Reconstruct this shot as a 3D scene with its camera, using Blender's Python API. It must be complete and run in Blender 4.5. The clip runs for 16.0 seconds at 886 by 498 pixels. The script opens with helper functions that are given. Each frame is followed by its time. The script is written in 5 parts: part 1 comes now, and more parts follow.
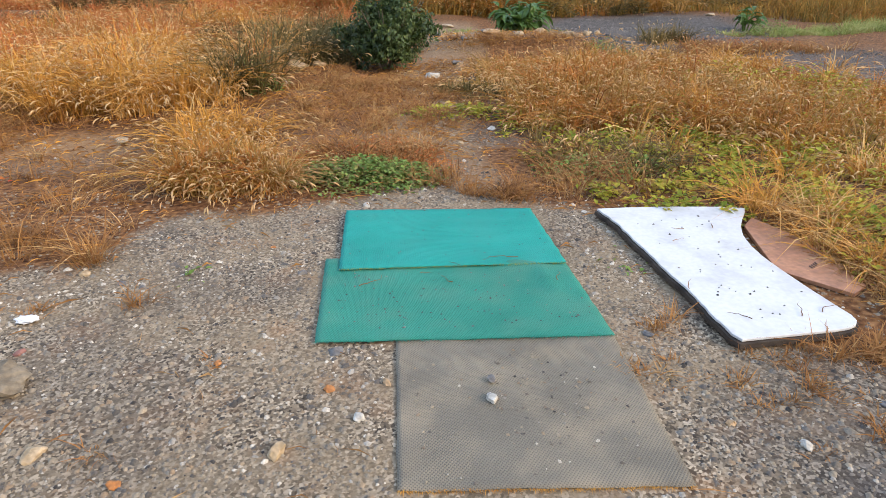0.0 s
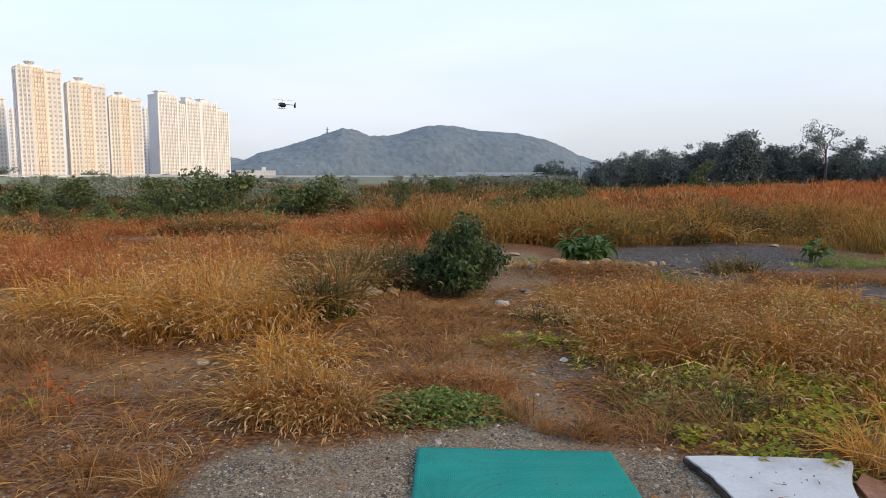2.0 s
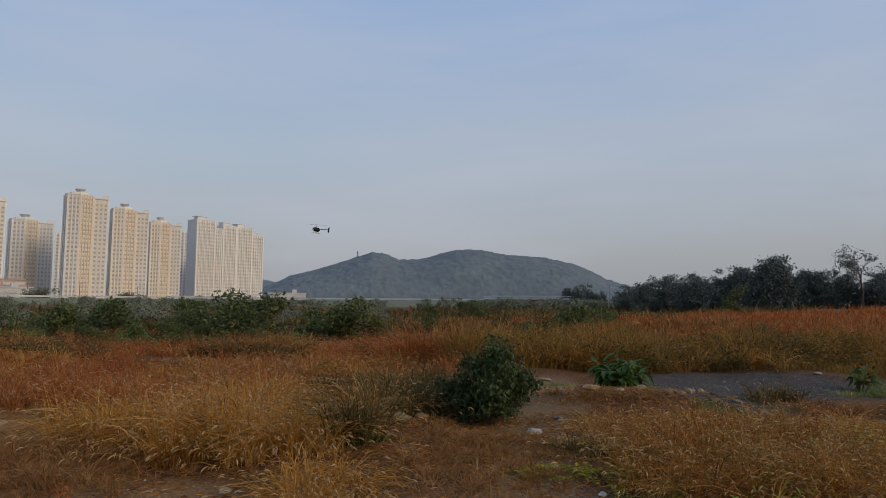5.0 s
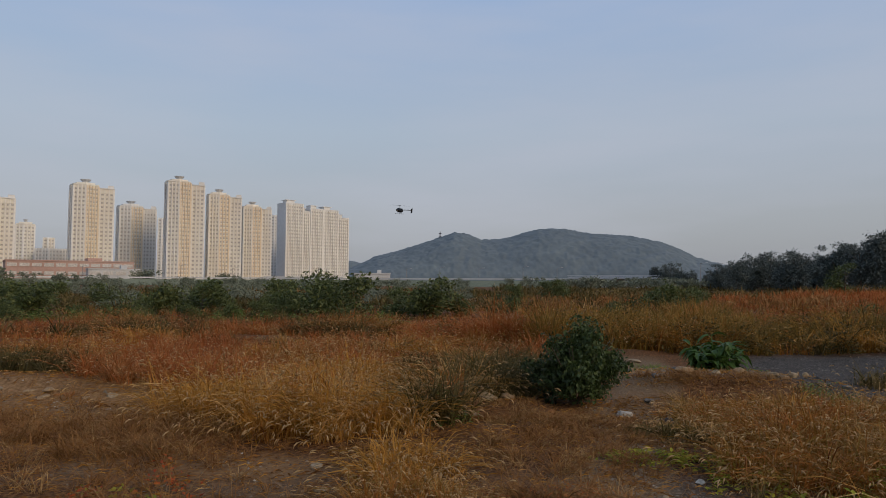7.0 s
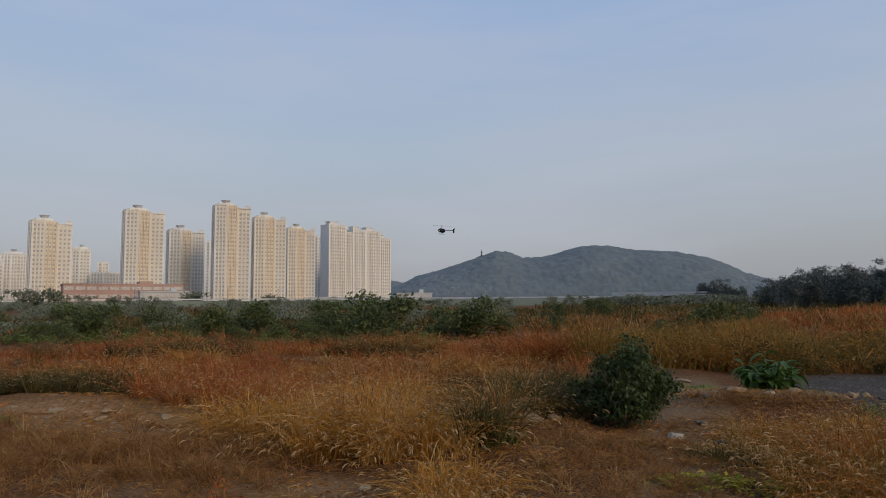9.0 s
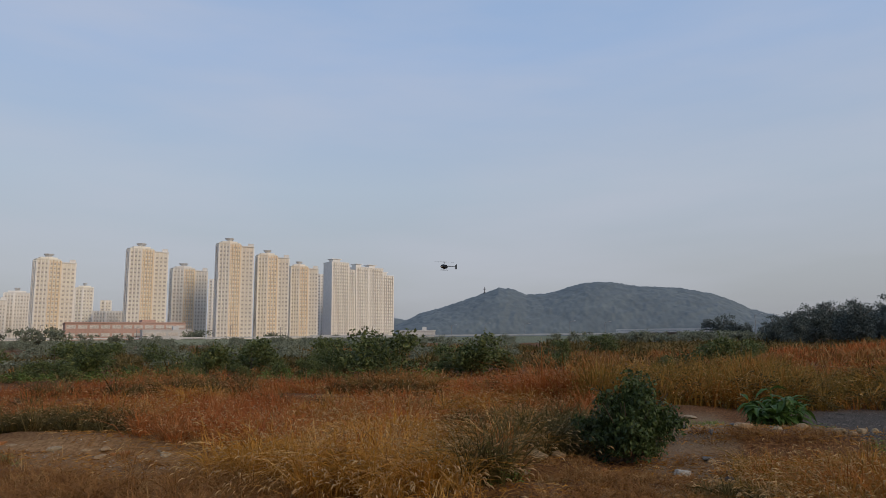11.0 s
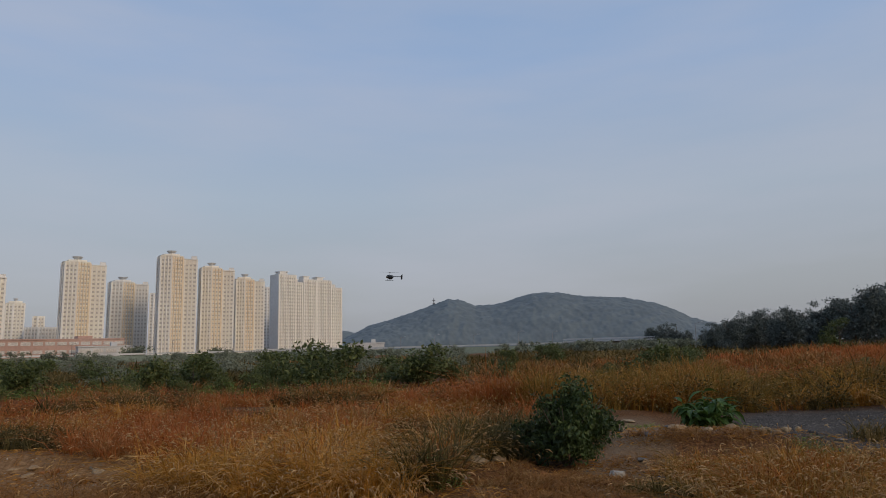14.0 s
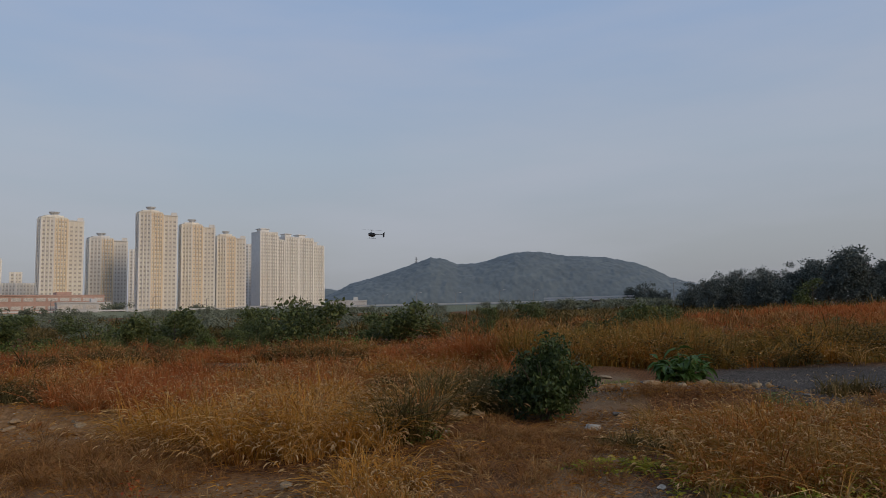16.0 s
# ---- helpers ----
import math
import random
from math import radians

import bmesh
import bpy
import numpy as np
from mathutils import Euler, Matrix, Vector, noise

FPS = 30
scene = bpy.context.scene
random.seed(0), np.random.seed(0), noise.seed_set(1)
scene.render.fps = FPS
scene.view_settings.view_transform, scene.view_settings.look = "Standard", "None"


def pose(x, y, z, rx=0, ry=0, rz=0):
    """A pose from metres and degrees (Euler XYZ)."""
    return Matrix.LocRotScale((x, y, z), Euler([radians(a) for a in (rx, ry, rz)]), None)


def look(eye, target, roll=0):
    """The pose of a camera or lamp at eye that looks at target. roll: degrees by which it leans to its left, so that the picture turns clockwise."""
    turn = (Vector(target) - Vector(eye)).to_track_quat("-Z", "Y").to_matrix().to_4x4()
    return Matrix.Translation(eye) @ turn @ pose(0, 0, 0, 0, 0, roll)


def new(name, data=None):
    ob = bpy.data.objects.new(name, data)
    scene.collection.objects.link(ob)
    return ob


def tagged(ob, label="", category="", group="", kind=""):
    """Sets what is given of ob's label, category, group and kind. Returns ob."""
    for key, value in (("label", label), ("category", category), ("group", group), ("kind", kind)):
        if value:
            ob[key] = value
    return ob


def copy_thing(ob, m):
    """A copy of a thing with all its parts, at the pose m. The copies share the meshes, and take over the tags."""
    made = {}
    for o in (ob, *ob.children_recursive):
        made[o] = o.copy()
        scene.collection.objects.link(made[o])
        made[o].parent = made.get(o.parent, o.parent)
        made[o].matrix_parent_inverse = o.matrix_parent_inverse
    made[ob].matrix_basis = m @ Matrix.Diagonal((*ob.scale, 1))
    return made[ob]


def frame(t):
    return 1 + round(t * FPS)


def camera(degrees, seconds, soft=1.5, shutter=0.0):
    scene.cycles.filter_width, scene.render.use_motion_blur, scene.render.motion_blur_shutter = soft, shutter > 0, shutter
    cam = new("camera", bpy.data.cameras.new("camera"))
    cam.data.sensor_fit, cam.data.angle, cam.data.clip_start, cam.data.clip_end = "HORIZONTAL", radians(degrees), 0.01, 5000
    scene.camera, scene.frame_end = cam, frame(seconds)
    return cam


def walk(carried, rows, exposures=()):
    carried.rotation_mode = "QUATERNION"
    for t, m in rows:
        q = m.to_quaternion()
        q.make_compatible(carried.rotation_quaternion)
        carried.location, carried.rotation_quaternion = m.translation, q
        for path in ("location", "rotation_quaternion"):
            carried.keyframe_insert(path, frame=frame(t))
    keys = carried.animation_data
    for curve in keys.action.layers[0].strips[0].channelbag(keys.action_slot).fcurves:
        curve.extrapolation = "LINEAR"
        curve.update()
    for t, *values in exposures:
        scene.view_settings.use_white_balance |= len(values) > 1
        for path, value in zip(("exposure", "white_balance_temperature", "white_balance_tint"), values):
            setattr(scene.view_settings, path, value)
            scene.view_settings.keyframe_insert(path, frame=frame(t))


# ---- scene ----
cam = camera(67.88, 16.0, soft=0.5)
# seconds, x, y, z, yaw, pitch, roll
ROWS = [
    (0.0, 0.002, -0.002, 1.597, -5.79, -24.80, -0.15),
    (0.5, -0.011, -0.004, 1.610, -5.13, -22.97, 0.00),
    (1.0, -0.040, 0.016, 1.641, -3.49, -18.02, -0.05),
    (1.5, -0.058, 0.040, 1.678, -1.26, -12.35, 0.10),
    (2.0, -0.081, 0.053, 1.705, -0.29, -6.10, -0.12),
    (2.5, -0.084, 0.031, 1.729, 0.36, -0.79, -0.02),
    (3.0, -0.121, 0.017, 1.734, 0.21, 3.93, -0.62),
    (3.5, -0.112, -0.010, 1.724, -0.00, 5.88, -0.52),
    (6.0, -0.129, 0.130, 1.698, 5.33, 3.43, -0.38),
    (6.5, -0.141, 0.154, 1.699, 7.28, 3.12, -0.35),
    (7.0, -0.153, 0.176, 1.696, 9.29, 2.78, -0.27),
    (7.5, -0.156, 0.170, 1.702, 10.61, 2.46, 0.07),
    (8.0, -0.162, 0.162, 1.702, 11.66, 3.07, 0.03),
    (8.5, -0.166, 0.148, 1.712, 12.90, 3.77, 0.31),
    (9.0, -0.174, 0.132, 1.720, 12.94, 4.43, 0.34),
    (9.5, -0.185, 0.137, 1.743, 12.54, 6.24, 0.64),
    (10.0, -0.193, 0.145, 1.736, 13.20, 7.54, 0.63),
    (12.5, -0.058, 0.028, 1.619, 12.86, 7.76, 0.20),
    (13.0, -0.038, 0.014, 1.635, 10.73, 8.79, 0.93),
    (13.5, -0.022, 0.018, 1.623, 8.97, 8.95, 1.11),
    (14.0, -0.031, 0.042, 1.630, 8.87, 8.60, 1.42),
    (14.5, -0.034, 0.035, 1.630, 8.78, 8.62, 1.07),
    (15.0, -0.030, 0.024, 1.620, 8.02, 8.38, 0.95),
    (15.5, -0.019, 0.025, 1.617, 7.34, 7.64, 0.87),
    (16.0, -0.016, 0.033, 1.613, 7.31, 4.97, 1.14),
]
EXPOSURES = [(0.0, 1.82), (0.5, 1.82), (1.0, 1.80), (1.5, 1.44), (2.0, 0.95), (2.5, 0.52), (3.0, 0.1), (3.5, -0.08),
             (6.0, -0.12), (9.0, -0.1), (10.0, -0.05), (12.5, -0.05), (13.0, -0.15), (13.5, -0.2), (14.5, -0.2), (15.5, -0.25), (16.0, -0.28)]
walk(cam, [(t, pose(x, y, z, 90 + pitch, roll, yaw)) for t, x, y, z, yaw, pitch, roll in ROWS], EXPOSURES)

rng = np.random.default_rng(7)
SUN_AZ, SUN_EL = 122.0, 28.0      # degrees clockwise from +y; above the horizon


# ---- world and sun ----
def make_world():
    w = bpy.data.worlds.new("hazy_morning_sky")
    scene.world = w
    w.use_nodes = True
    n, l = w.node_tree.nodes, w.node_tree.links
    n.clear()
    out, bg = n.new("ShaderNodeOutputWorld"), n.new("ShaderNodeBackground")
    sky = n.new("ShaderNodeTexSky")
    sky.sky_type, sky.sun_disc = "NISHITA", False
    sky.sun_elevation, sky.sun_rotation = radians(SUN_EL), radians(SUN_AZ)
    sky.dust_density, sky.air_density = 3.0, 1.2
    dim = n.new("ShaderNodeVectorMath")
    dim.operation = "SCALE"
    dim.inputs["Scale"].default_value = 0.10
    l.new(sky.outputs[0], dim.inputs[0])
    tc, sep, ramp = n.new("ShaderNodeTexCoord"), n.new("ShaderNodeSeparateXYZ"), n.new("ShaderNodeValToRGB")
    l.new(tc.outputs["Generated"], sep.inputs[0])
    l.new(sep.outputs["Z"], ramp.inputs[0])
    e = ramp.color_ramp.elements
    e[0].position, e[0].color = 0.0, (0.335, 0.35, 0.385, 1)
    e[1].position, e[1].color = 1.0, (0.26, 0.38, 0.62, 1)
    for p, c in ((0.10, (0.385, 0.41, 0.46)), (0.22, (0.405, 0.475, 0.575)), (0.40, (0.33, 0.455, 0.68))):
        x = e.new(p)
        x.color = (*c, 1)
    mix = n.new("ShaderNodeMix")
    mix.data_type = "RGBA"
    mix.inputs["Factor"].default_value = 0.80
    l.new(dim.outputs[0], mix.inputs["A"])
    l.new(ramp.outputs[0], mix.inputs["B"])
    # thin high cloud veils
    mp, no, cr, mix2 = n.new("ShaderNodeMapping"), n.new("ShaderNodeTexNoise"), n.new("ShaderNodeValToRGB"), n.new("ShaderNodeMix")
    mp.inputs["Scale"].default_value = (1.2, 1.6, 6.0)
    mp.inputs["Rotation"].default_value = (0.0, radians(14), 0.3)
    no.inputs["Scale"].default_value, no.inputs["Detail"].default_value = 1.3, 5.0
    l.new(tc.outputs["Generated"], mp.inputs["Vector"])
    l.new(mp.outputs[0], no.inputs["Vector"])
    l.new(no.outputs["Fac"], cr.inputs[0])
    cr.color_ramp.elements[0].position, cr.color_ramp.elements[0].color = 0.42, (0, 0, 0, 1)
    cr.color_ramp.elements[1].position, cr.color_ramp.elements[1].color = 0.75, (0.55, 0.55, 0.55, 1)
    mix2.data_type = "RGBA"
    l.new(cr.outputs[0], mix2.inputs["Factor"])
    l.new(mix.outputs["Result"], mix2.inputs["A"])
    mix2.inputs["B"].default_value = (0.47, 0.49, 0.57, 1)
    l.new(mix2.outputs["Result"], bg.inputs["Color"])
    bg.inputs["Strength"].default_value = 1.12
    l.new(bg.outputs[0], out.inputs[0])


make_world()
sun = new("sun", bpy.data.lights.new("sun", "SUN"))
sun.data.energy, sun.data.angle, sun.data.color = 1.4, radians(20), (1.0, 0.77, 0.51)
sa, se = radians(SUN_AZ), radians(SUN_EL)
sun.matrix_world = look((60 * math.sin(sa), 60 * math.cos(sa), 60 * math.tan(se)), (0, 0, 0))


# ---- materials ----
def material(name, cols, rough=0.85, big=1.5, fine=40.0, bump=0.3, dist=0.01, metal=0.0, island=False, translucent=0.0, spec=0.3, vary=0.25, obj=False, iw=0.7, tuft=0.0):
    """Node material: colours chosen by noise (and by mesh island or by tuft), fine grain on top, relief from the grain."""
    m = bpy.data.materials.new(name)
    m.use_nodes = True
    n, l = m.node_tree.nodes, m.node_tree.links
    b = n["Principled BSDF"]
    geo, tc = n.new("ShaderNodeNewGeometry"), n.new("ShaderNodeTexCoord")
    src = tc.outputs["Object"] if obj else geo.outputs["Position"]
    n1, n2 = n.new("ShaderNodeTexNoise"), n.new("ShaderNodeTexNoise")
    n1.inputs["Scale"].default_value, n1.inputs["Detail"].default_value = big, 4.0
    n2.inputs["Scale"].default_value, n2.inputs["Detail"].default_value = fine, 6.0
    l.new(src, n1.inputs["Vector"])
    l.new(src, n2.inputs["Vector"])
    ramp = n.new("ShaderNodeValToRGB")
    e = ramp.color_ramp.elements
    k = len(cols)
    for i, c in enumerate(cols):
        p = 0.5 if k == 1 else (i / (k - 1)) * (1.0 if island else 0.44) + (0.0 if island else 0.28)
        x = e[i] if i < 2 else e.new(p)
        x.position, x.color = p, (*c, 1)
    if k == 1:
        e[1].position, e[1].color = 1.0, (*cols[0], 1)
    if island:
        mixf = n.new("ShaderNodeMath")
        mixf.operation = "MULTIPLY_ADD"
        half = n.new("ShaderNodeMath")
        half.operation = "MULTIPLY_ADD"
        l.new(n1.outputs["Fac"], half.inputs[0])
        half.inputs[1].default_value, half.inputs[2].default_value = 1.3 if iw < 0.8 else 0.4, -0.50 if iw < 0.8 else -0.2
        l.new(geo.outputs["Random Per Island"], mixf.inputs[0])
        mixf.inputs[1].default_value = iw
        l.new(half.outputs[0], mixf.inputs[2])
        if tuft:
            tone, both = n.new("ShaderNodeAttribute"), n.new("ShaderNodeMath")
            tone.attribute_name = "tone"
            both.operation = "MULTIPLY_ADD"
            l.new(tone.outputs["Fac"], both.inputs[0])
            both.inputs[1].default_value = tuft
            l.new(mixf.outputs[0], both.inputs[2])
            l.new(both.outputs[0], ramp.inputs[0])
        else:
            l.new(mixf.outputs[0], ramp.inputs[0])
    else:
        l.new(n1.outputs["Fac"], ramp.inputs[0])
    hsv, mr = n.new("ShaderNodeHueSaturation"), n.new("ShaderNodeMapRange")
    l.new(n2.outputs["Fac"], mr.inputs["Value"])
    mr.inputs["From Min"].default_value, mr.inputs["From Max"].default_value = 0.3, 0.7
    mr.inputs["To Min"].default_value, mr.inputs["To Max"].default_value = 1 - vary, 1 + vary
    l.new(mr.outputs[0], hsv.inputs["Value"])
    l.new(ramp.outputs[0], hsv.inputs["Color"])
    l.new(hsv.outputs[0], b.inputs["Base Color"])
    b.inputs["Roughness"].default_value, b.inputs["Metallic"].default_value = rough, metal
    b.inputs["Specular IOR Level"].default_value = spec
    if bump:
        bp = n.new("ShaderNodeBump")
        bp.inputs["Strength"].default_value, bp.inputs["Distance"].default_value = bump, dist
        l.new(n2.outputs["Fac"], bp.inputs["Height"])
        l.new(bp.outputs[0], b.inputs["Normal"])
    if translucent:
        tr, mx = n.new("ShaderNodeBsdfTranslucent"), n.new("ShaderNodeMixShader")
        l.new(hsv.outputs[0], tr.inputs["Color"])
        mx.inputs[0].default_value = translucent
        l.new(b.outputs[0], mx.inputs[1])
        l.new(tr.outputs[0], mx.inputs[2])
        l.new(mx.outputs[0], n["Material Output"].inputs[0])
    return m


def mat_weave(name, cols, pitch, rough, stain=(0.30, 0.26, 0.2), dirt=0.45):
    """Coarse plastic matting: a diagonal weave in relief, with dust lodged in it."""
    m = material(name, cols, rough=rough, big=2.5, fine=120.0, bump=0.0, vary=0.12)
    n, l = m.node_tree.nodes, m.node_tree.links
    b = n["Principled BSDF"]
    geo = n.new("ShaderNodeNewGeometry")
    hs = []
    for ang in (40, -40):
        mp, wv = n.new("ShaderNodeMapping"), n.new("ShaderNodeTexWave")
        mp.inputs["Rotation"].default_value = (0, 0, radians(ang))
        wv.inputs["Scale"].default_value = 1.0 / pitch * 0.314
        wv.inputs["Distortion"].default_value = 0.4
        l.new(geo.outputs["Position"], mp.inputs["Vector"])
        l.new(mp.outputs[0], wv.inputs["Vector"])
        hs.append(wv.outputs["Fac"])
    mul = n.new("ShaderNodeMath")
    mul.operation = "MAXIMUM"
    l.new(hs[0], mul.inputs[0])
    l.new(hs[1], mul.inputs[1])
    bp = n.new("ShaderNodeBump")
    bp.inputs["Strength"].default_value, bp.inputs["Distance"].default_value = 0.7, 0.004
    l.new(mul.outputs[0], bp.inputs["Height"])
    l.new(bp.outputs[0], b.inputs["Normal"])
    old = b.inputs["Base Color"].links[0].from_socket
    no, rp, mx = n.new("ShaderNodeTexNoise"), n.new("ShaderNodeValToRGB"), n.new("ShaderNodeMix")
    no.inputs["Scale"].default_value, no.inputs["Detail"].default_value = 4.0, 8.0
    l.new(geo.outputs["Position"], no.inputs["Vector"])
    rp.color_ramp.elements[0].position, rp.color_ramp.elements[0].color = 0.45, (0, 0, 0, 1)
    rp.color_ramp.elements[1].position, rp.color_ramp.elements[1].color = 0.8, (dirt, dirt, dirt, 1)
    l.new(no.outputs["Fac"], rp.inputs[0])
    mx.data_type = "RGBA"
    l.new(rp.outputs[0], mx.inputs["Factor"])
    l.new(old, mx.inputs["A"])
    mx.inputs["B"].default_value = (*stain, 1)
    # the holes of the weave take a darker cut of the mat's own colour
    mx2, rp2 = n.new("ShaderNodeMix"), n.new("ShaderNodeMapRange")
    mx2.data_type = "RGBA"
    l.new(mul.outputs[0], rp2.inputs["Value"])
    rp2.inputs["From Min"].default_value, rp2.inputs["From Max"].default_value = 0.15, 0.6
    rp2.inputs["To Min"].default_value, rp2.inputs["To Max"].default_value = 0.6, 0.0
    l.new(rp2.outputs[0], mx2.inputs["Factor"])
    l.new(mx.outputs["Result"], mx2.inputs["A"])
    mx2.inputs["B"].default_value = tuple(0.35 * c for c in cols[0]) + (1,)
    l.new(mx2.outputs["Result"], b.inputs["Base Color"])
    return m


def ground_material():
    m = bpy.data.materials.new("gravelly_ground")
    m.use_nodes = True
    n, l = m.node_tree.nodes, m.node_tree.links
    b = n["Principled BSDF"]
    geo = n.new("ShaderNodeNewGeometry")

    def noise_of(scale, detail=5.0):
        x = n.new("ShaderNodeTexNoise")
        x.inputs["Scale"].default_value, x.inputs["Detail"].default_value = scale, detail
        l.new(geo.outputs["Position"], x.inputs["Vector"])
        return x.outputs["Fac"]

    def ramp_of(fac, stops):
        r = n.new("ShaderNodeValToRGB")
        e = r.color_ramp.elements
        for i, (p, c) in enumerate(stops):
            x = e[i] if i < 2 else e.new(p)
            x.position, x.color = p, (*c, 1)
        l.new(fac, r.inputs[0])
        return r.outputs[0]

    def blend(fac, a, c):
        x = n.new("ShaderNodeMix")
        x.data_type = "RGBA"
        l.new(fac, x.inputs["Factor"])
        l.new(a, x.inputs["A"])
        l.new(c, x.inputs["B"])
        return x.outputs["Result"]

    vor = n.new("ShaderNodeTexVoronoi")
    vor.inputs["Scale"].default_value = 85.0
    l.new(geo.outputs["Position"], vor.inputs["Vector"])
    bw = n.new("ShaderNodeRGBToBW")
    l.new(vor.outputs["Color"], bw.inputs[0])
    grit = ramp_of(bw.outputs[0], [(0.2, (0.022, 0.018, 0.014)), (0.4, (0.105, 0.08, 0.054)), (0.6, (0.18, 0.14, 0.094)), (0.85, (0.38, 0.31, 0.22))])
    sandy = ramp_of(noise_of(60.0), [(0.3, (0.12, 0.085, 0.05)), (0.7, (0.25, 0.19, 0.12))])
    patch = ramp_of(noise_of(2.2), [(0.38, (0.1, 0.1, 0.1)), (0.62, (0.8, 0.8, 0.8))])
    gravel = blend(patch, grit, sandy)
    rust = ramp_of(noise_of(3.1), [(0.52, (0, 0, 0)), (0.72, (0.5, 0.5, 0.5))])
    rusty = ramp_of(noise_of(30.0), [(0.3, (0.17, 0.085, 0.04)), (0.7, (0.29, 0.165, 0.08))])
    gravel = blend(rust, gravel, rusty)
    darkg = ramp_of(bw.outputs[0], [(0.2, (0.026, 0.022, 0.019)), (0.6, (0.068, 0.059, 0.051)), (0.9, (0.17, 0.148, 0.122))])
    litter = ramp_of(noise_of(25.0, 8.0), [(0.3, (0.036, 0.014, 0.005)), (0.48, (0.108, 0.046, 0.016)), (0.72, (0.245, 0.126, 0.049))])
    sand = ramp_of(noise_of(18.0, 8.0), [(0.3, (0.16, 0.08, 0.03)), (0.7, (0.36, 0.21, 0.095))])
    col = gravel
    for name, c in (("soil", litter), ("dark", darkg), ("sand", sand)):
        at = n.new("ShaderNodeAttribute")
        at.attribute_name = name
        col = blend(at.outputs["Fac"], col, c)
    l.new(col, b.inputs["Base Color"])
    b.inputs["Roughness"].default_value, b.inputs["Specular IOR Level"].default_value = 0.95, 0.15
    bp, add = n.new("ShaderNodeBump"), n.new("ShaderNodeMath")
    add.operation = "ADD"
    l.new(bw.outputs[0], add.inputs[0])
    l.new(noise_of(30.0, 8.0), add.inputs[1])
    l.new(add.outputs[0], bp.inputs["Height"])
    bp.inputs["Strength"].default_value, bp.inputs["Distance"].default_value = 0.8, 0.012
    l.new(bp.outputs[0], b.inputs["Normal"])
    return m


M_GROUND = ground_material()
M_PEBBLE = material("pebbles", [(0.030, 0.026, 0.022), (0.130, 0.105, 0.075), (0.210, 0.170, 0.115), (0.085, 0.073, 0.060), (0.250, 0.200, 0.135), (0.180, 0.125, 0.075), (0.065, 0.058, 0.050), (0.420, 0.370, 0.290)], island=True, iw=1.0, fine=150, big=0.8, bump=0.4, dist=0.002)
M_DARKPEB = material("dark_crushed_stone", [(0.022, 0.020, 0.018), (0.050, 0.044, 0.038), (0.090, 0.078, 0.067), (0.220, 0.190, 0.155)], island=True, fine=90, bump=0.4, dist=0.004)
M_STRAW = material("straw_grass", [(0.158, 0.058, 0.013), (0.347, 0.149, 0.024), (0.525, 0.273, 0.051), (0.462, 0.203, 0.028), (0.609, 0.397, 0.156)], island=True, iw=0.45, tuft=0.5, translucent=0.3, fine=15, bump=0)
M_ORANGE = material("orange_dry_grass", [(0.082, 0.025, 0.008), (0.255, 0.083, 0.015), (0.408, 0.166, 0.033), (0.224, 0.132, 0.019), (0.510, 0.303, 0.114)], island=True, iw=0.45, tuft=0.5, translucent=0.3, fine=15, bump=0)
M_RUST = material("rust_red_grass", [(0.127, 0.029, 0.010), (0.284, 0.073, 0.021), (0.412, 0.132, 0.034), (0.333, 0.099, 0.021), (0.451, 0.220, 0.081)], island=True, iw=0.45, tuft=0.5, translucent=0.3, fine=15, bump=0)
M_OCHRE = material("ochre_tall_grass", [(0.096, 0.050, 0.014), (0.252, 0.134, 0.023), (0.384, 0.214, 0.044), (0.120, 0.100, 0.023), (0.336, 0.138, 0.029)], island=True, iw=0.45, tuft=0.5, translucent=0.3, fine=15, bump=0)
M_OLIVE = material("olive_weeds", [(0.026, 0.022, 0.008), (0.060, 0.050, 0.014), (0.115, 0.085, 0.024), (0.220, 0.150, 0.055)], island=True, iw=0.45, tuft=0.5, translucent=0.3, fine=15, bump=0)
M_BROWN = material("dead_brown_grass", [(0.059, 0.024, 0.008), (0.162, 0.069, 0.020), (0.306, 0.152, 0.046), (0.225, 0.092, 0.024), (0.414, 0.258, 0.102)], island=True, iw=0.45, tuft=0.5, translucent=0.25, fine=15, bump=0)
M_LIME = material("short_green_grass", [(0.100, 0.140, 0.030), (0.200, 0.240, 0.060), (0.320, 0.300, 0.110)], island=True, iw=0.45, tuft=0.5, translucent=0.3, fine=15, bump=0)
M_HEAD = material("foxtail_heads", [(0.286, 0.156, 0.056), (0.440, 0.267, 0.107), (0.605, 0.423, 0.212), (0.506, 0.300, 0.134)], island=True, iw=0.45, tuft=0.5, translucent=0.35, fine=15, bump=0)
M_WEED = material("small_green_leaves", [(0.055, 0.100, 0.020), (0.110, 0.185, 0.034), (0.180, 0.250, 0.060), (0.190, 0.130, 0.050)], island=True, iw=0.45, tuft=0.5, translucent=0.3, fine=15, bump=0)
M_VINE = material("yellow_green_vine_leaves", [(0.090, 0.135, 0.016), (0.180, 0.216, 0.023), (0.360, 0.333, 0.036), (0.306, 0.189, 0.036)], island=True, iw=0.45, tuft=0.5, translucent=0.35, fine=15, bump=0)
M_REDLEAF = material("red_weed_leaves", [(0.30, 0.04, 0.015), (0.42, 0.09, 0.02), (0.30, 0.16, 0.03)], island=True, translucent=0.3, fine=30, bump=0)
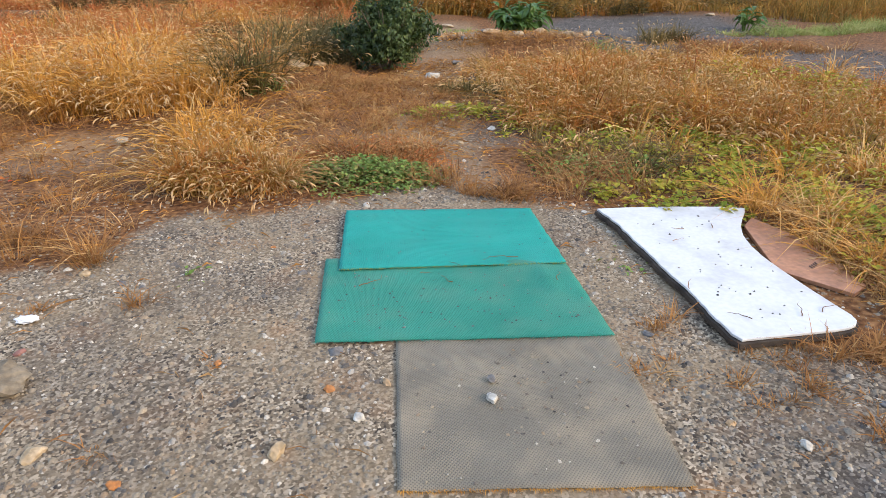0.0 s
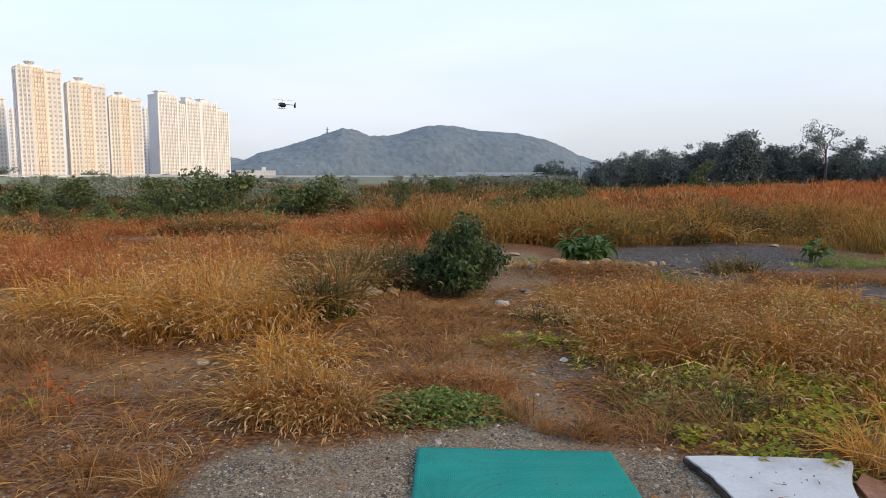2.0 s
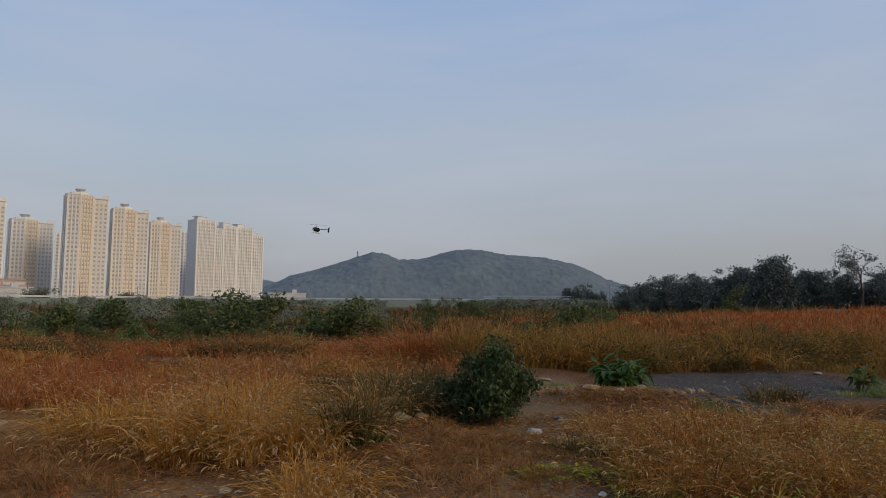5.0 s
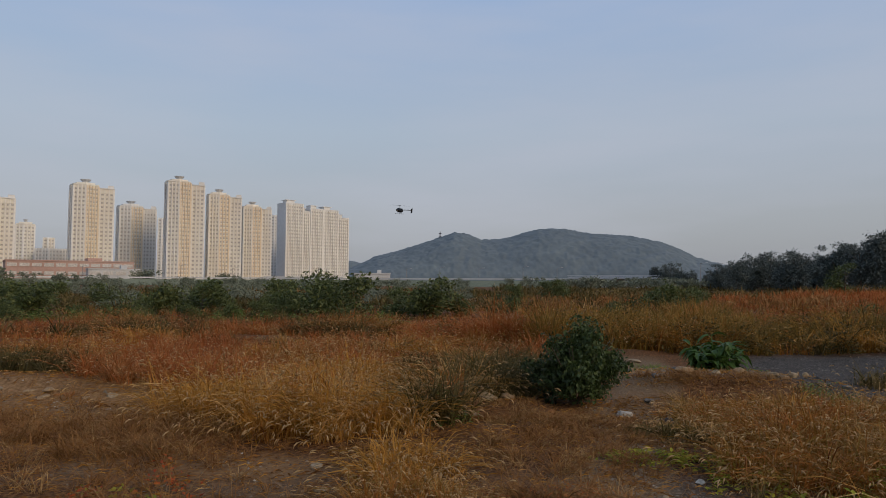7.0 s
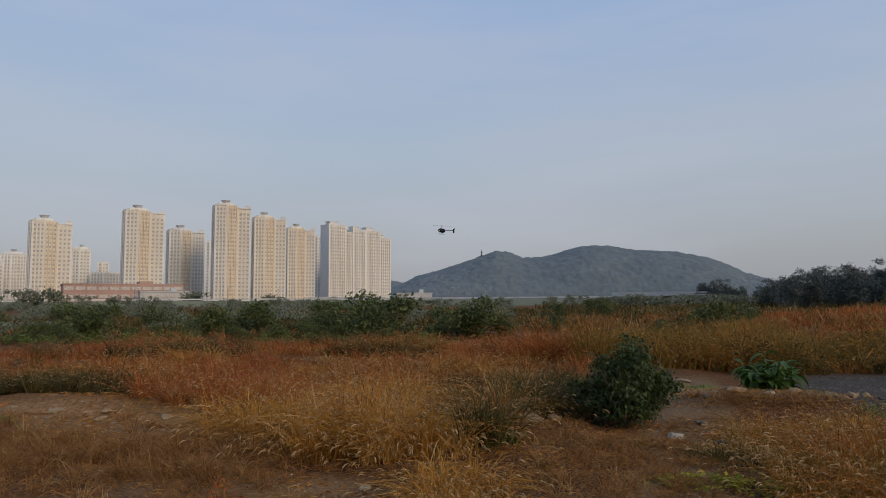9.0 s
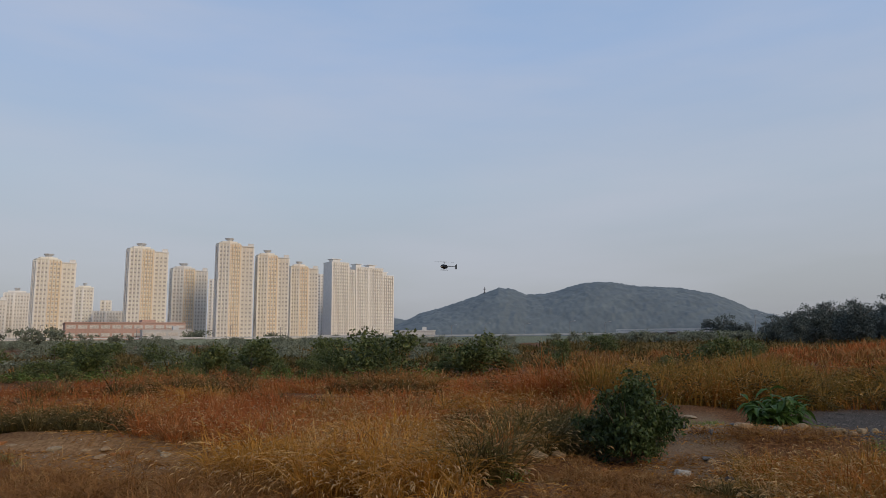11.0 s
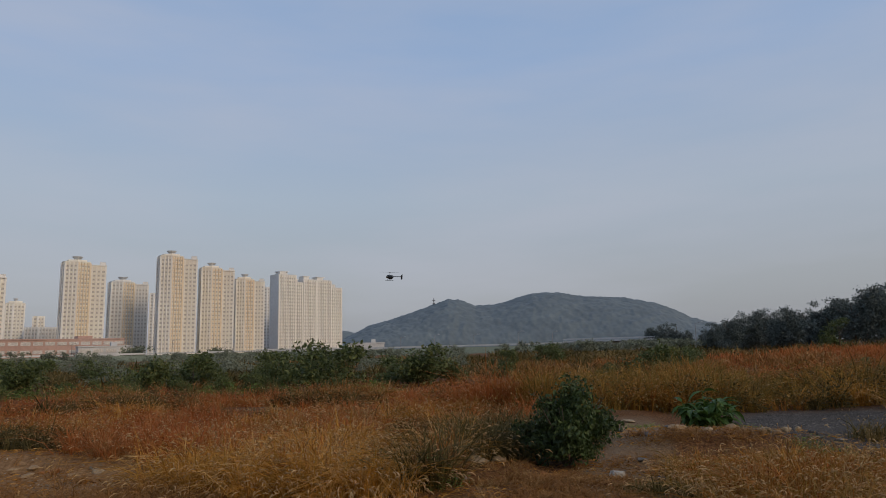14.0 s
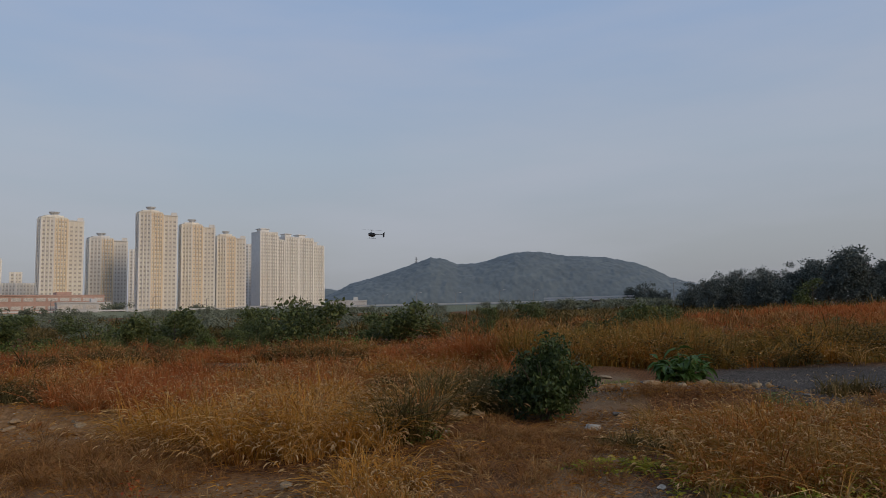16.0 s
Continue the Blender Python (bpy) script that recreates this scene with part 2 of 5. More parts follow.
M_BUSH = material("dark_shrub_leaves", [(0.020, 0.032, 0.010), (0.044, 0.068, 0.018), (0.098, 0.132, 0.038)], island=True, translucent=0.2, fine=30, bump=0, rough=0.5)
M_BIGLEAF = material("broad_green_leaves", [(0.035, 0.075, 0.014), (0.085, 0.15, 0.028)], translucent=0.25, fine=30, big=6, bump=0.2, rough=0.5)
M_SHRUB = material("field_shrub_leaves", [(0.040, 0.056, 0.018), (0.080, 0.105, 0.033), (0.175, 0.182, 0.057)], island=True, translucent=0.2, fine=20, bump=0, rough=0.6)
# Mist over far shrubs, trees and bank is painted into this paler green.
M_MISTGREEN = material("mist_tinted_far_green", [(0.132, 0.154, 0.110), (0.162, 0.182, 0.130), (0.192, 0.211, 0.150)], island=True, fine=3, big=0.3, bump=0, rough=0.8)
# Wood edge: distance haze mixed into the leaf colour, greyer and bluer.
M_FARTREE = material("haze_tinted_wood_leaves", [(0.064, 0.081, 0.077), (0.077, 0.096, 0.089), (0.094, 0.112, 0.101)], island=True, fine=3, big=0.2, bump=0, rough=0.8)
# Hill and ridge: distance haze painted into the base colour as blue-grey.
M_HILL = material("haze_tinted_hill", [(0.116, 0.141, 0.152), (0.131, 0.158, 0.168), (0.150, 0.178, 0.182)], big=0.03, fine=0.12, bump=0.0, dist=1.0, vary=0.10)
M_BARK = material("bark", [(0.06, 0.045, 0.035), (0.13, 0.10, 0.075)], fine=25, big=5, bump=0.6, dist=0.01)
M_GREEN1 = mat_weave("bright_green_matting", [(0.0, 0.19, 0.15), (0.003, 0.245, 0.195)], 0.009, 0.75, (0.06, 0.20, 0.16), 0.2)
M_GREEN2 = mat_weave("worn_green_matting", [(0.010, 0.145, 0.10), (0.022, 0.19, 0.13)], 0.009, 0.8, (0.12, 0.19, 0.13), 0.4)
M_GREY = mat_weave("grey_rubber_matting", [(0.115, 0.099, 0.073), (0.16, 0.14, 0.105)], 0.010, 0.9, (0.27, 0.215, 0.14), 0.8)
M_WHITE = material("white_laminate", [(0.33, 0.32, 0.30), (0.42, 0.415, 0.40), (0.44, 0.435, 0.42)], rough=0.45, big=5, fine=35, bump=0.05, vary=0.07, spec=0.4)
M_CHIP = material("weathered_chipboard", [(0.016, 0.011, 0.008), (0.055, 0.04, 0.028)], fine=70, big=8, bump=0.6, dist=0.004)
M_BROWNB = material("wet_brown_board", [(0.22, 0.095, 0.045), (0.32, 0.155, 0.08)], rough=0.55, fine=30, big=6, bump=0.15, dist=0.003)
M_STONE = {k: material(k, c, fine=45, big=14, bump=0.9, dist=0.01, obj=True) for k, c in {
    "white_quartz": [(0.25, 0.23, 0.19), (0.42, 0.39, 0.33)], "cream_stone": [(0.21, 0.15, 0.08), (0.34, 0.26, 0.165)],
    "grey_stone": [(0.075, 0.07, 0.066), (0.15, 0.142, 0.132)], "orange_stone": [(0.22, 0.085, 0.025), (0.34, 0.15, 0.05)],
    "olive_boulder": [(0.09, 0.07, 0.045), (0.17, 0.135, 0.09)], "maroon_stone": [(0.13, 0.06, 0.05), (0.20, 0.10, 0.08)],
    "sandstone": [(0.22, 0.14, 0.07), (0.35, 0.245, 0.14)]}.items()}
M_WALL = material("cream_tower_paint", [(0.770, 0.706, 0.611), (0.820, 0.800, 0.706)], big=0.02, fine=0.5, bump=0, vary=0.06)
M_WALL2 = material("pale_grey_tower_paint", [(0.670, 0.652, 0.618), (0.785, 0.767, 0.731)], big=0.02, fine=0.5, bump=0, vary=0.06)
M_BAND = material("tan_tower_band", [(0.730, 0.600, 0.440), (0.790, 0.680, 0.520)], big=0.02, fine=0.5, bump=0, vary=0.06)
M_RIB = material("white_tower_ribs", [(0.80, 0.77, 0.71), (0.86, 0.83, 0.77)], big=0.02, fine=0.5, bump=0, vary=0.05)
# Panes painted pale, to hold the haze that dulls them from afar.
M_GLASS = material("haze_paled_window_glass", [(0.460, 0.430, 0.390), (0.570, 0.530, 0.480)], rough=0.3, big=0.3, fine=2, bump=0, vary=0.3, spec=0.5)
M_SALMON = material("salmon_render", [(0.42, 0.27, 0.22), (0.50, 0.34, 0.28)], big=0.05, fine=1, bump=0, vary=0.1)
M_CONC = material("pale_concrete", [(0.46, 0.46, 0.46), (0.60, 0.60, 0.59)], big=0.2, fine=3, bump=0.1, vary=0.12)
M_METAL = material("grey_steel", [(0.20, 0.20, 0.21), (0.28, 0.28, 0.29)], rough=0.5, metal=0.6, bump=0)
M_BLACK = material("black_plastic", [(0.012, 0.012, 0.013), (0.02, 0.02, 0.02)], rough=0.35, big=8, fine=60, bump=0.05, spec=0.5)
M_BLADE = material("grey_composite_blade", [(0.05, 0.05, 0.05), (0.08, 0.08, 0.08)], rough=0.4, bump=0)
M_DECAL = material("pale_canopy_stripe", [(0.55, 0.45, 0.35), (0.65, 0.56, 0.45)], rough=0.4, bump=0)
M_INK = material("faded_dark_marking", [(0.06, 0.04, 0.03), (0.09, 0.06, 0.05)], bump=0)
M_PAPER = material("white_litter", [(0.46, 0.47, 0.48), (0.56, 0.57, 0.58)], bump=0.2, dist=0.003, rough=0.6)


# ---- mesh helpers ----
def mesh_np(name, v, t):
    """A mesh of triangles from two arrays."""
    v, t = np.asarray(v, np.float32), np.asarray(t, np.int32)
    me = bpy.data.meshes.new(name)
    me.vertices.add(len(v))
    me.vertices.foreach_set("co", v.ravel())
    me.loops.add(t.size)
    me.loops.foreach_set("vertex_index", t.ravel())
    me.polygons.add(len(t))
    me.polygons.foreach_set("loop_start", np.arange(0, t.size, 3, dtype=np.int32))
    me.update(calc_edges=True)
    return me


def part(name, bm, mat, parent=None, label="", smooth=False):
    """Links a bmesh (or a mesh) as one mesh object, under its thing."""
    if isinstance(bm, bmesh.types.BMesh):
        me = bpy.data.meshes.new(name)
        bm.normal_update()
        bm.to_mesh(me)
        bm.free()
    else:
        me = bm
    if not me.materials:
        me.materials.append(mat)
    if smooth:
        me.shade_smooth()
    ob = new(name, me)
    if parent is not None:
        ob.parent = parent
    if label:
        ob["label"] = label
    return ob


def empty(name, m):
    ob = new(name)
    ob.empty_display_size = 0.1
    ob.matrix_world = m
    return ob


def box(bm, cx, cy, cz, sx, sy, sz, bevel=0.0):
    r = bmesh.ops.create_cube(bm, size=1.0, matrix=Matrix.Translation((cx, cy, cz)) @ Matrix.Diagonal((sx, sy, sz, 1)))
    if bevel:
        es = {e for v in r["verts"] for e in v.link_edges}
        bmesh.ops.bevel(bm, geom=list(es), offset=bevel, segments=2, affect="EDGES", profile=0.5)


def rod(bm, a, b, r0, r1, seg=8):
    a, b = Vector(a), Vector(b)
    d = b - a
    m = Matrix.Translation((a + b) / 2) @ d.to_track_quat("Z", "Y").to_matrix().to_4x4()
    bmesh.ops.create_cone(bm, cap_ends=True, segments=seg, radius1=r0, radius2=r1, depth=d.length, matrix=m)


LAT = rng.random((8, 128, 128))


def vnoise(x, y, scale, layer=0):
    """Smooth value noise, 0 to 1."""
    x, y = np.asarray(x) / scale + 517.3, np.asarray(y) / scale + 331.7
    i, j = np.floor(x).astype(int), np.floor(y).astype(int)
    u, w = x - i, y - j
    u, w = u * u * (3 - 2 * u), w * w * (3 - 2 * w)
    g = LAT[layer]
    a, b_, c, d = g[i % 128, j % 128], g[(i + 1) % 128, j % 128], g[i % 128, (j + 1) % 128], g[(i + 1) % 128, (j + 1) % 128]
    return (a * (1 - u) + b_ * u) * (1 - w) + (c * (1 - u) + d * u) * w


def sstep(a, b, x):
    t = np.clip((x - a) / (b - a), 0, 1)
    return t * t * (3 - 2 * t)


def ell(x, y, cx, cy, rx, ry, turn=0.0):
    """1 inside an ellipse, 0 outside, with a soft rim."""
    c, s = math.cos(radians(turn)), math.sin(radians(turn))
    dx, dy = x - cx, y - cy
    return 1 - sstep(0.7, 1.15, np.hypot((c * dx + s * dy) / rx, (-s * dx + c * dy) / ry))


def gz(x, y):
    """Height of the ground."""
    x, y = np.asarray(x, float), np.asarray(y, float)
    d = np.hypot(x, y)
    rough = sstep(4.4, 7.5, d)
    z = 0.018 * (vnoise(x, y, 0.5, 0) - 0.5) * (1 - ell(x, y, 0.9, 2.9, 2.0, 1.7))
    z = z + rough * (0.16 * (vnoise(x, y, 2.2, 1) - 0.5) + 0.07 * (vnoise(x, y, 0.7, 2) - 0.5))
    z = z + sstep(25, 60, d) * 0.5 * (vnoise(x, y, 18, 3) - 0.5)
    z = z + 0.16 * ell(x, y, -7.4, 9.25, 3.4, 0.5, -8) + 0.20 * ell(x, y, 2.4, 11.6, 2.2, 1.0) + 0.10 * ell(x, y, -1.0, 9.4, 0.8, 0.5)
    z = z + 0.9 * sstep(20, 48, x) * sstep(20, 45, y) * (1 - sstep(90, 140, y))
    return z - 1.0 * sstep(150, 400, d)


def path_mask(x, y):
    cx = np.interp(y, [3.8, 4.5, 6.0, 8.0, 9.5, 12.0, 14.5], [0.5, 0.5, 0.45, 0.75, 0.95, 1.6, 1.7])
    w = np.interp(y, [3.8, 5.0, 7.0, 9.5, 14.5], [0.6, 0.4, 0.35, 0.55, 0.5])
    return (1 - sstep(0.7, 1.3, np.abs(x - cx) / w)) * (y > 3.8) * (y < 15)


def bare_mask(x, y):
    """1 on the trodden gravel before the field."""
    lim = np.interp(x, [-4, -2.0, -1.6, -1.4, -0.75, -0.2, 0.45, 0.9, 1.4, 1.9, 2.3, 3.0], [3.1, 3.3, 3.4, 4.05, 4.2, 4.3, 4.45, 4.1, 4.0, 2.15, 1.98, 1.5])
    return 1 - sstep(-0.12, 0.12, y - lim + 0.25 * (vnoise(x, y, 0.35, 4) - 0.5))


def off_mats(x, y):
    on = ((x > -0.33) & (x < 1.04) & (y > 2.46) & (y < 4.12)) | ((x > 0.0) & (x < 1.04) & (y > 1.5) & (y < 2.55))
    brd = (x > 1.42) & (x < 2.15) & (y > 2.26) & (y < 3.84)
    return np.where(on | brd, 0.0, 1.0)


# ---- the ground ----
def make_ground():
    n = 290
    u = np.linspace(-1, 1, n)
    xs = 0.55 * np.sinh(u * 9.6)
    ys = 3.0 + 0.55 * np.sinh(u * 9.6)
    X, Y = np.meshgrid(xs, ys)
    x, y = X.ravel(), Y.ravel()
    v = np.stack([x, y, gz(x, y)], 1)
    i = np.arange(n * n).reshape(n, n)
    a, b, c, d = i[:-1, :-1].ravel(), i[:-1, 1:].ravel(), i[1:, 1:].ravel(), i[1:, :-1].ravel()
    me = mesh_np("ground", v, np.concatenate([np.stack([a, b, c], 1), np.stack([a, c, d], 1)]))
    soil = np.clip(1 - bare_mask(x, y), 0, 1) * (1 - 0.68 * path_mask(x, y))
    soil *= 1 - 0.4 * ell(x, y, -3.0, 5.6, 1.6, 0.7)
    soil *= 1 - 0.6 * ell(x, y, 0.4, 5.9, 1.0, 0.5)
    soil = np.clip(soil * (0.72 + 0.7 * vnoise(x, y, 0.6, 5)), 0, 1)
    dark = np.maximum(ell(x, y, 6.0, 14.6, 2.7, 2.9), ell(x, y, 4.3, 11.6, 1.3, 1.0)) + 0.85 * ell(x, y, 7.0, 9.4, 2.0, 2.2)
    dark = np.clip(dark + 0.45 * ell(x, y, 1.2, 6.3, 0.6, 0.8) + bare_mask(x, y) * sstep(0.52, 0.78, vnoise(x, y, 0.42, 7)) * 0.4 + 0.6 * ell(x, y, 1.9, 1.75, 0.8, 0.5), 0, 1)
    sand = 0.15 * path_mask(x, y) * (y > 4.6) + 0.95 * ell(x, y, -7.4, 8.6, 3.0, 0.8, -8) + 0.35 * ell(x, y, 2.3, 12.0, 1.4, 0.6) + 0.15 * ell(x, y, 1.3, 9.6, 0.5, 1.4) + 0.5 * ell(x, y, -3.4, 6.0, 1.4, 0.5) + 0.5 * ell(x, y, -6.0, 6.8, 2.6, 1.0)
    for name, val in (("soil", soil), ("dark", dark), ("sand", np.clip(sand, 0, 1))):
        at = me.attributes.new(name, "FLOAT", "POINT")
        at.data.foreach_set("value", val.astype(np.float32))
    ob = part("ground", me, M_GROUND, smooth=True)
    tagged(ob, "gravelly waste ground with brown soil and dark crushed stone", "ground", kind="structure")


make_ground()


def polar(az, dist):
    """A place by its bearing (degrees left of +y) and distance."""
    return -dist * math.sin(radians(az)), dist * math.cos(radians(az))


# ---- the distance: hill, towers, low buildings, bridge ----
def make_hill(name, profile, dist, depth, rough, label):
    az = np.array([p[0] for p in profile])
    el = np.array([p[1] for p in profile])
    aa = np.linspace(az.min(), az.max(), 620 if rough > 2 else 120)
    rr = np.linspace(-1, 1, 96 if rough > 2 else 24)
    A, R = np.meshgrid(aa, rr)
    top = np.interp(A, az[::-1] if az[0] > az[-1] else az, el[::-1] if az[0] > az[-1] else el)
    D = dist + R * depth
    x, y = -D * np.sin(np.radians(A)), D * np.cos(np.radians(A))
    h = dist * np.tan(np.radians(top)) + 1.7
    z = h * np.cos(R * math.pi / 2) ** 0.8
    z = z + np.minimum(1, z / 10) * rough * ((vnoise(x, y, 7, 1) - 0.5) * 0.9 + (vnoise(x, y, 3.2, 2) - 0.5) * 0.6 + (vnoise(x, y, 21, 3) - 0.5) * 0.5) - 1.6
    v = np.stack([x.ravel(), y.ravel(), z.ravel()], 1)
    n, m = A.shape
    i = np.arange(n * m).reshape(n, m)
    a, b, c, d = i[:-1, :-1].ravel(), i[:-1, 1:].ravel(), i[1:, 1:].ravel(), i[1:, :-1].ravel()
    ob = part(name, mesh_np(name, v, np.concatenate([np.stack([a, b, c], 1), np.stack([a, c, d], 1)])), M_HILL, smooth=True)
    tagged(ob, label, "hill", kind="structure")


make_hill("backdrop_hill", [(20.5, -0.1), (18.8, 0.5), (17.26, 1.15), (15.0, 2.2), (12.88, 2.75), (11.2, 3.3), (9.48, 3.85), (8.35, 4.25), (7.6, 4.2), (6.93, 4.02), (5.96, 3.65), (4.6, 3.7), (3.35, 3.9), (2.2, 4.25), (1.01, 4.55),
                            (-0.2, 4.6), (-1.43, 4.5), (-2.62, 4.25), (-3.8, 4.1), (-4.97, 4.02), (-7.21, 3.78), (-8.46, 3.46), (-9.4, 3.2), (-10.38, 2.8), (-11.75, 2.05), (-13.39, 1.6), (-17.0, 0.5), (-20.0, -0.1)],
          900, 170, 2.3, "low wooded hill, morning haze painted blue-grey into its colour")
make_hill("backdrop_ridge", [(24, 0.4), (21, 1.3), (18.5, 1.9), (17, 1.7), (15.5, 1.3), (13, 0.3)], 1500, 120, 1.5, "far ridge behind the wooded hill, haze painted into its colour")


def framed_window():
    """A pane of one metre, stretched to size by its object."""
    bm = bmesh.new()
    box(bm, 0, 0, 0, 1, 0.3, 1)
    me = bpy.data.meshes.new("window")
    bm.to_mesh(me)
    bm.free()
    me.materials.append(M_GLASS)
    return me


WINDOW = framed_window()
def placed(name, me, parent, loc, size, turn=0.0):
    ob = new(name, me)
    ob.parent = parent
    ob.location, ob.scale, ob.rotation_euler = loc, size, (0, 0, turn)
    return ob


def prism(bm, pts, z0, z1):
    """An upright prism over a plan given counter-clockwise."""
    lo, hi = [bm.verts.new((x, y, z0)) for x, y in pts], [bm.verts.new((x, y, z1)) for x, y in pts]
    k = len(pts)
    for i in range(k):
        bm.faces.new((lo[i], lo[(i + 1) % k], hi[(i + 1) % k], hi[i]))
    bm.faces.new(hi)
    bm.faces.new(lo[::-1])


def facet(body, a, b, h, storey, floors, wall, rib, columns):
    """One flat face of a tower from a to b: its windows storey by storey, floor bands and ribs between the columns."""
    ax, ay, bx, by = *a, *b
    L, ang = math.hypot(bx - ax, by - ay), math.atan2(by - ay, bx - ax)
    nx, ny = math.sin(ang), -math.cos(ang)
    for i in range(columns):
        f = (i + 0.5) / columns
        x, y = ax + (bx - ax) * f + nx * 0.06, ay + (by - ay) * f + ny * 0.06
        wide = L / columns * (0.60 if (i + columns) % 2 else 0.40)
        for k in range(floors):
            placed("window", WINDOW, body, (x, y, (k + 0.62) * storey), (wide, 1, storey * 0.42), ang)
    bm = bmesh.new()
    for k in range(1, floors + 1):
        m = Matrix.Translation(((ax + bx) / 2 + nx * 0.12, (ay + by) / 2 + ny * 0.12, k * storey + 0.12)) @ Matrix.Rotation(ang, 4, "Z") @ Matrix.Diagonal((L * 0.98, 0.5, 0.5, 1))
        bmesh.ops.create_cube(bm, size=1.0, matrix=m)
    tagged(part("floor_trim", bm, wall, body), kind="stuff")
    bm = bmesh.new()
    for i in range(columns + 1):
        f = 0.02 + 0.96 * i / columns
        m = Matrix.Translation((ax + (bx - ax) * f + nx * 0.2, ay + (by - ay) * f + ny * 0.2, h / 2)) @ Matrix.Rotation(ang, 4, "Z") @ Matrix.Diagonal((1.1 if i in (0, columns) else 0.5, 0.9, h - 0.3, 1))
        bmesh.ops.create_cube(bm, size=1.0, matrix=m)
    tagged(part("rib_trim", bm, rib, body), kind="stuff")


def tower(az0, az1, el, dist, label, wall=None, second=True, rise=True):
    """An apartment tower between two bearings: a many-sided main wing and a lower flat wing beside it."""
    wall = wall or M_WALL
    azc = (az0 + az1) / 2
    x, y = polar(azc, dist)
    w = 2 * dist * math.tan(radians(abs(az0 - az1) / 2))
    base = -1.2
    h = dist * math.tan(radians(el)) + 1.7 - base
    floors = max(4, round(h / 2.9))
    storey = h / (floors + 0.5)
    t = empty("apartment_tower", pose(x, y, base, 0, 0, azc))
    right = 0.14 if second else 0.5
    front = [(-0.5, 0.24), (-0.42, 0.06), (-0.14, 0.0), (right, 0.16)] if second else [(-0.5, 0.12), (-0.1, 0.0), (0.5, 0.1)]
    front = [(u * w, v * w) for u, v in front]
    plan = front + [(right * w, 0.85 * w), (-0.5 * w, 0.85 * w)]
    bm = bmesh.new()
    prism(bm, plan, 0, h)
    body = part("wing", bm, wall, t)
    for i, (a, b) in enumerate(zip(front, front[1:])):
        L = math.hypot(b[0] - a[0], b[1] - a[1])
        facet(body, a, b, h, storey, floors, M_BAND if i == 2 else wall, M_BAND if i == 2 else M_RIB, max(1, round(L / 2.3)))
    if second:
        x0, x1, yy, h2 = right * w + 0.9, 0.5 * w, 0.24 * w, h - storey * 0.5
        bm = bmesh.new()
        prism(bm, [(x0 - 1.4, yy + 1.2), (x0, yy + 1.2), (x0, yy), (x1, yy), (x1, 0.8 * w), (x0 - 1.4, 0.8 * w)], 0, h2)
        body = part("wing", bm, wall, t)
        facet(body, (x0, yy), (x1, yy), h2, storey, floors - 1, wall, M_RIB, max(1, round((x1 - x0) / 2.5)))
        bm = bmesh.new()
        box(bm, (x0 + x1) / 2, yy + 2.4, h2 + 0.4, x1 - x0 + 0.8, 6, 0.7)
        box(bm, x1 - 2.0, yy + 2.6, h2 + 1.7, 3.6, 4.5, 2.0)
        part("roof_house", bm, M_WALL2, t)
    if rise:
        cx, cy = w * (-0.16 if second else 0.0), 0.4 * w
        bm = bmesh.new()
        prism(bm, [(px * 1.015, py - 0.4) for px, py in plan], h, h + 0.8)
        prism(bm, [(cx + (px - cx) * 0.72, cy + (py - cy) * 0.7) for px, py in plan], h + 0.8, h + 2.2)
        part("roof_parapet", bm, wall, t)
        bm = bmesh.new()
        bmesh.ops.create_cone(bm, cap_ends=True, segments=8, radius1=0.10 * w, radius2=0.13 * w, depth=1.1, matrix=Matrix.Translation((cx, cy - 0.2 * w, h + 3.7)))
        bmesh.ops.create_cone(bm, cap_ends=True, segments=8, radius1=0.08 * w, radius2=0.08 * w, depth=1.2, matrix=Matrix.Translation((cx, cy - 0.2 * w, h + 2.6)))
        part("roof_crown", bm, M_CONC, t, "flared grey roof crown")
    tagged(t, label, "apartment building", "apartment towers")
    return t


def long_slab(az, dist, el, turn, length, depth, sections, label):
    """A long apartment slab that recedes from its near corner, in sections with stepped roofs."""
    x, y = polar(az, dist)
    base = -1.2
    h = dist * math.tan(radians(el)) + 1.7 - base
    floors = round(h / 2.9)
    storey = h / (floors + 0.5)
    t = empty("apartment_tower", pose(x, y, base, 0, 0, az + turn))
    px = 0.0
    for share, setback, drop in sections:
        ww, hh = length * share, h - drop * storey
        bm = bmesh.new()
        prism(bm, [(px, setback), (px + ww, setback), (px + ww, setback + depth), (px, setback + depth)], 0, hh)
        body = part("wing", bm, M_WALL2, t)
        facet(body, (px + 0.3, setback), (px + ww - 0.3, setback), hh, storey, floors - drop, M_WALL, M_RIB, max(2, round(ww / 2.6)))
        bm = bmesh.new()
        box(bm, px + ww / 2, setback + depth / 2, hh + 0.4, ww + 0.3, depth + 0.4, 0.8)
        box(bm, px + ww * 0.4, setback + depth / 2, hh + 2.0, ww * 0.42, depth * 0.5, 2.4)
        box(bm, px + ww * 0.4, setback + depth / 2, hh + 3.5, ww * 0.55, depth * 0.6, 0.5)
        part("roof_house", bm, M_WALL2, t)
        px += ww
    tagged(t, label, "apartment building", "apartment towers")


CREAM = "tall cream apartment tower with two wings and tan bands"
tower(45.22, 42.44, 6.05, 500, CREAM)
tower(39.00, 35.97, 7.2, 500, CREAM)
tower(35.76, 32.91, 5.75, 540, "grey apartment tower standing back from the others", M_WALL2)
tower(32.32, 29.31, 7.9, 480, "tallest cream apartment tower with a flared roof crown")
tower(29.14, 26.40, 7.0, 500, CREAM)
tower(26.39, 23.96, 6.1, 520, CREAM)
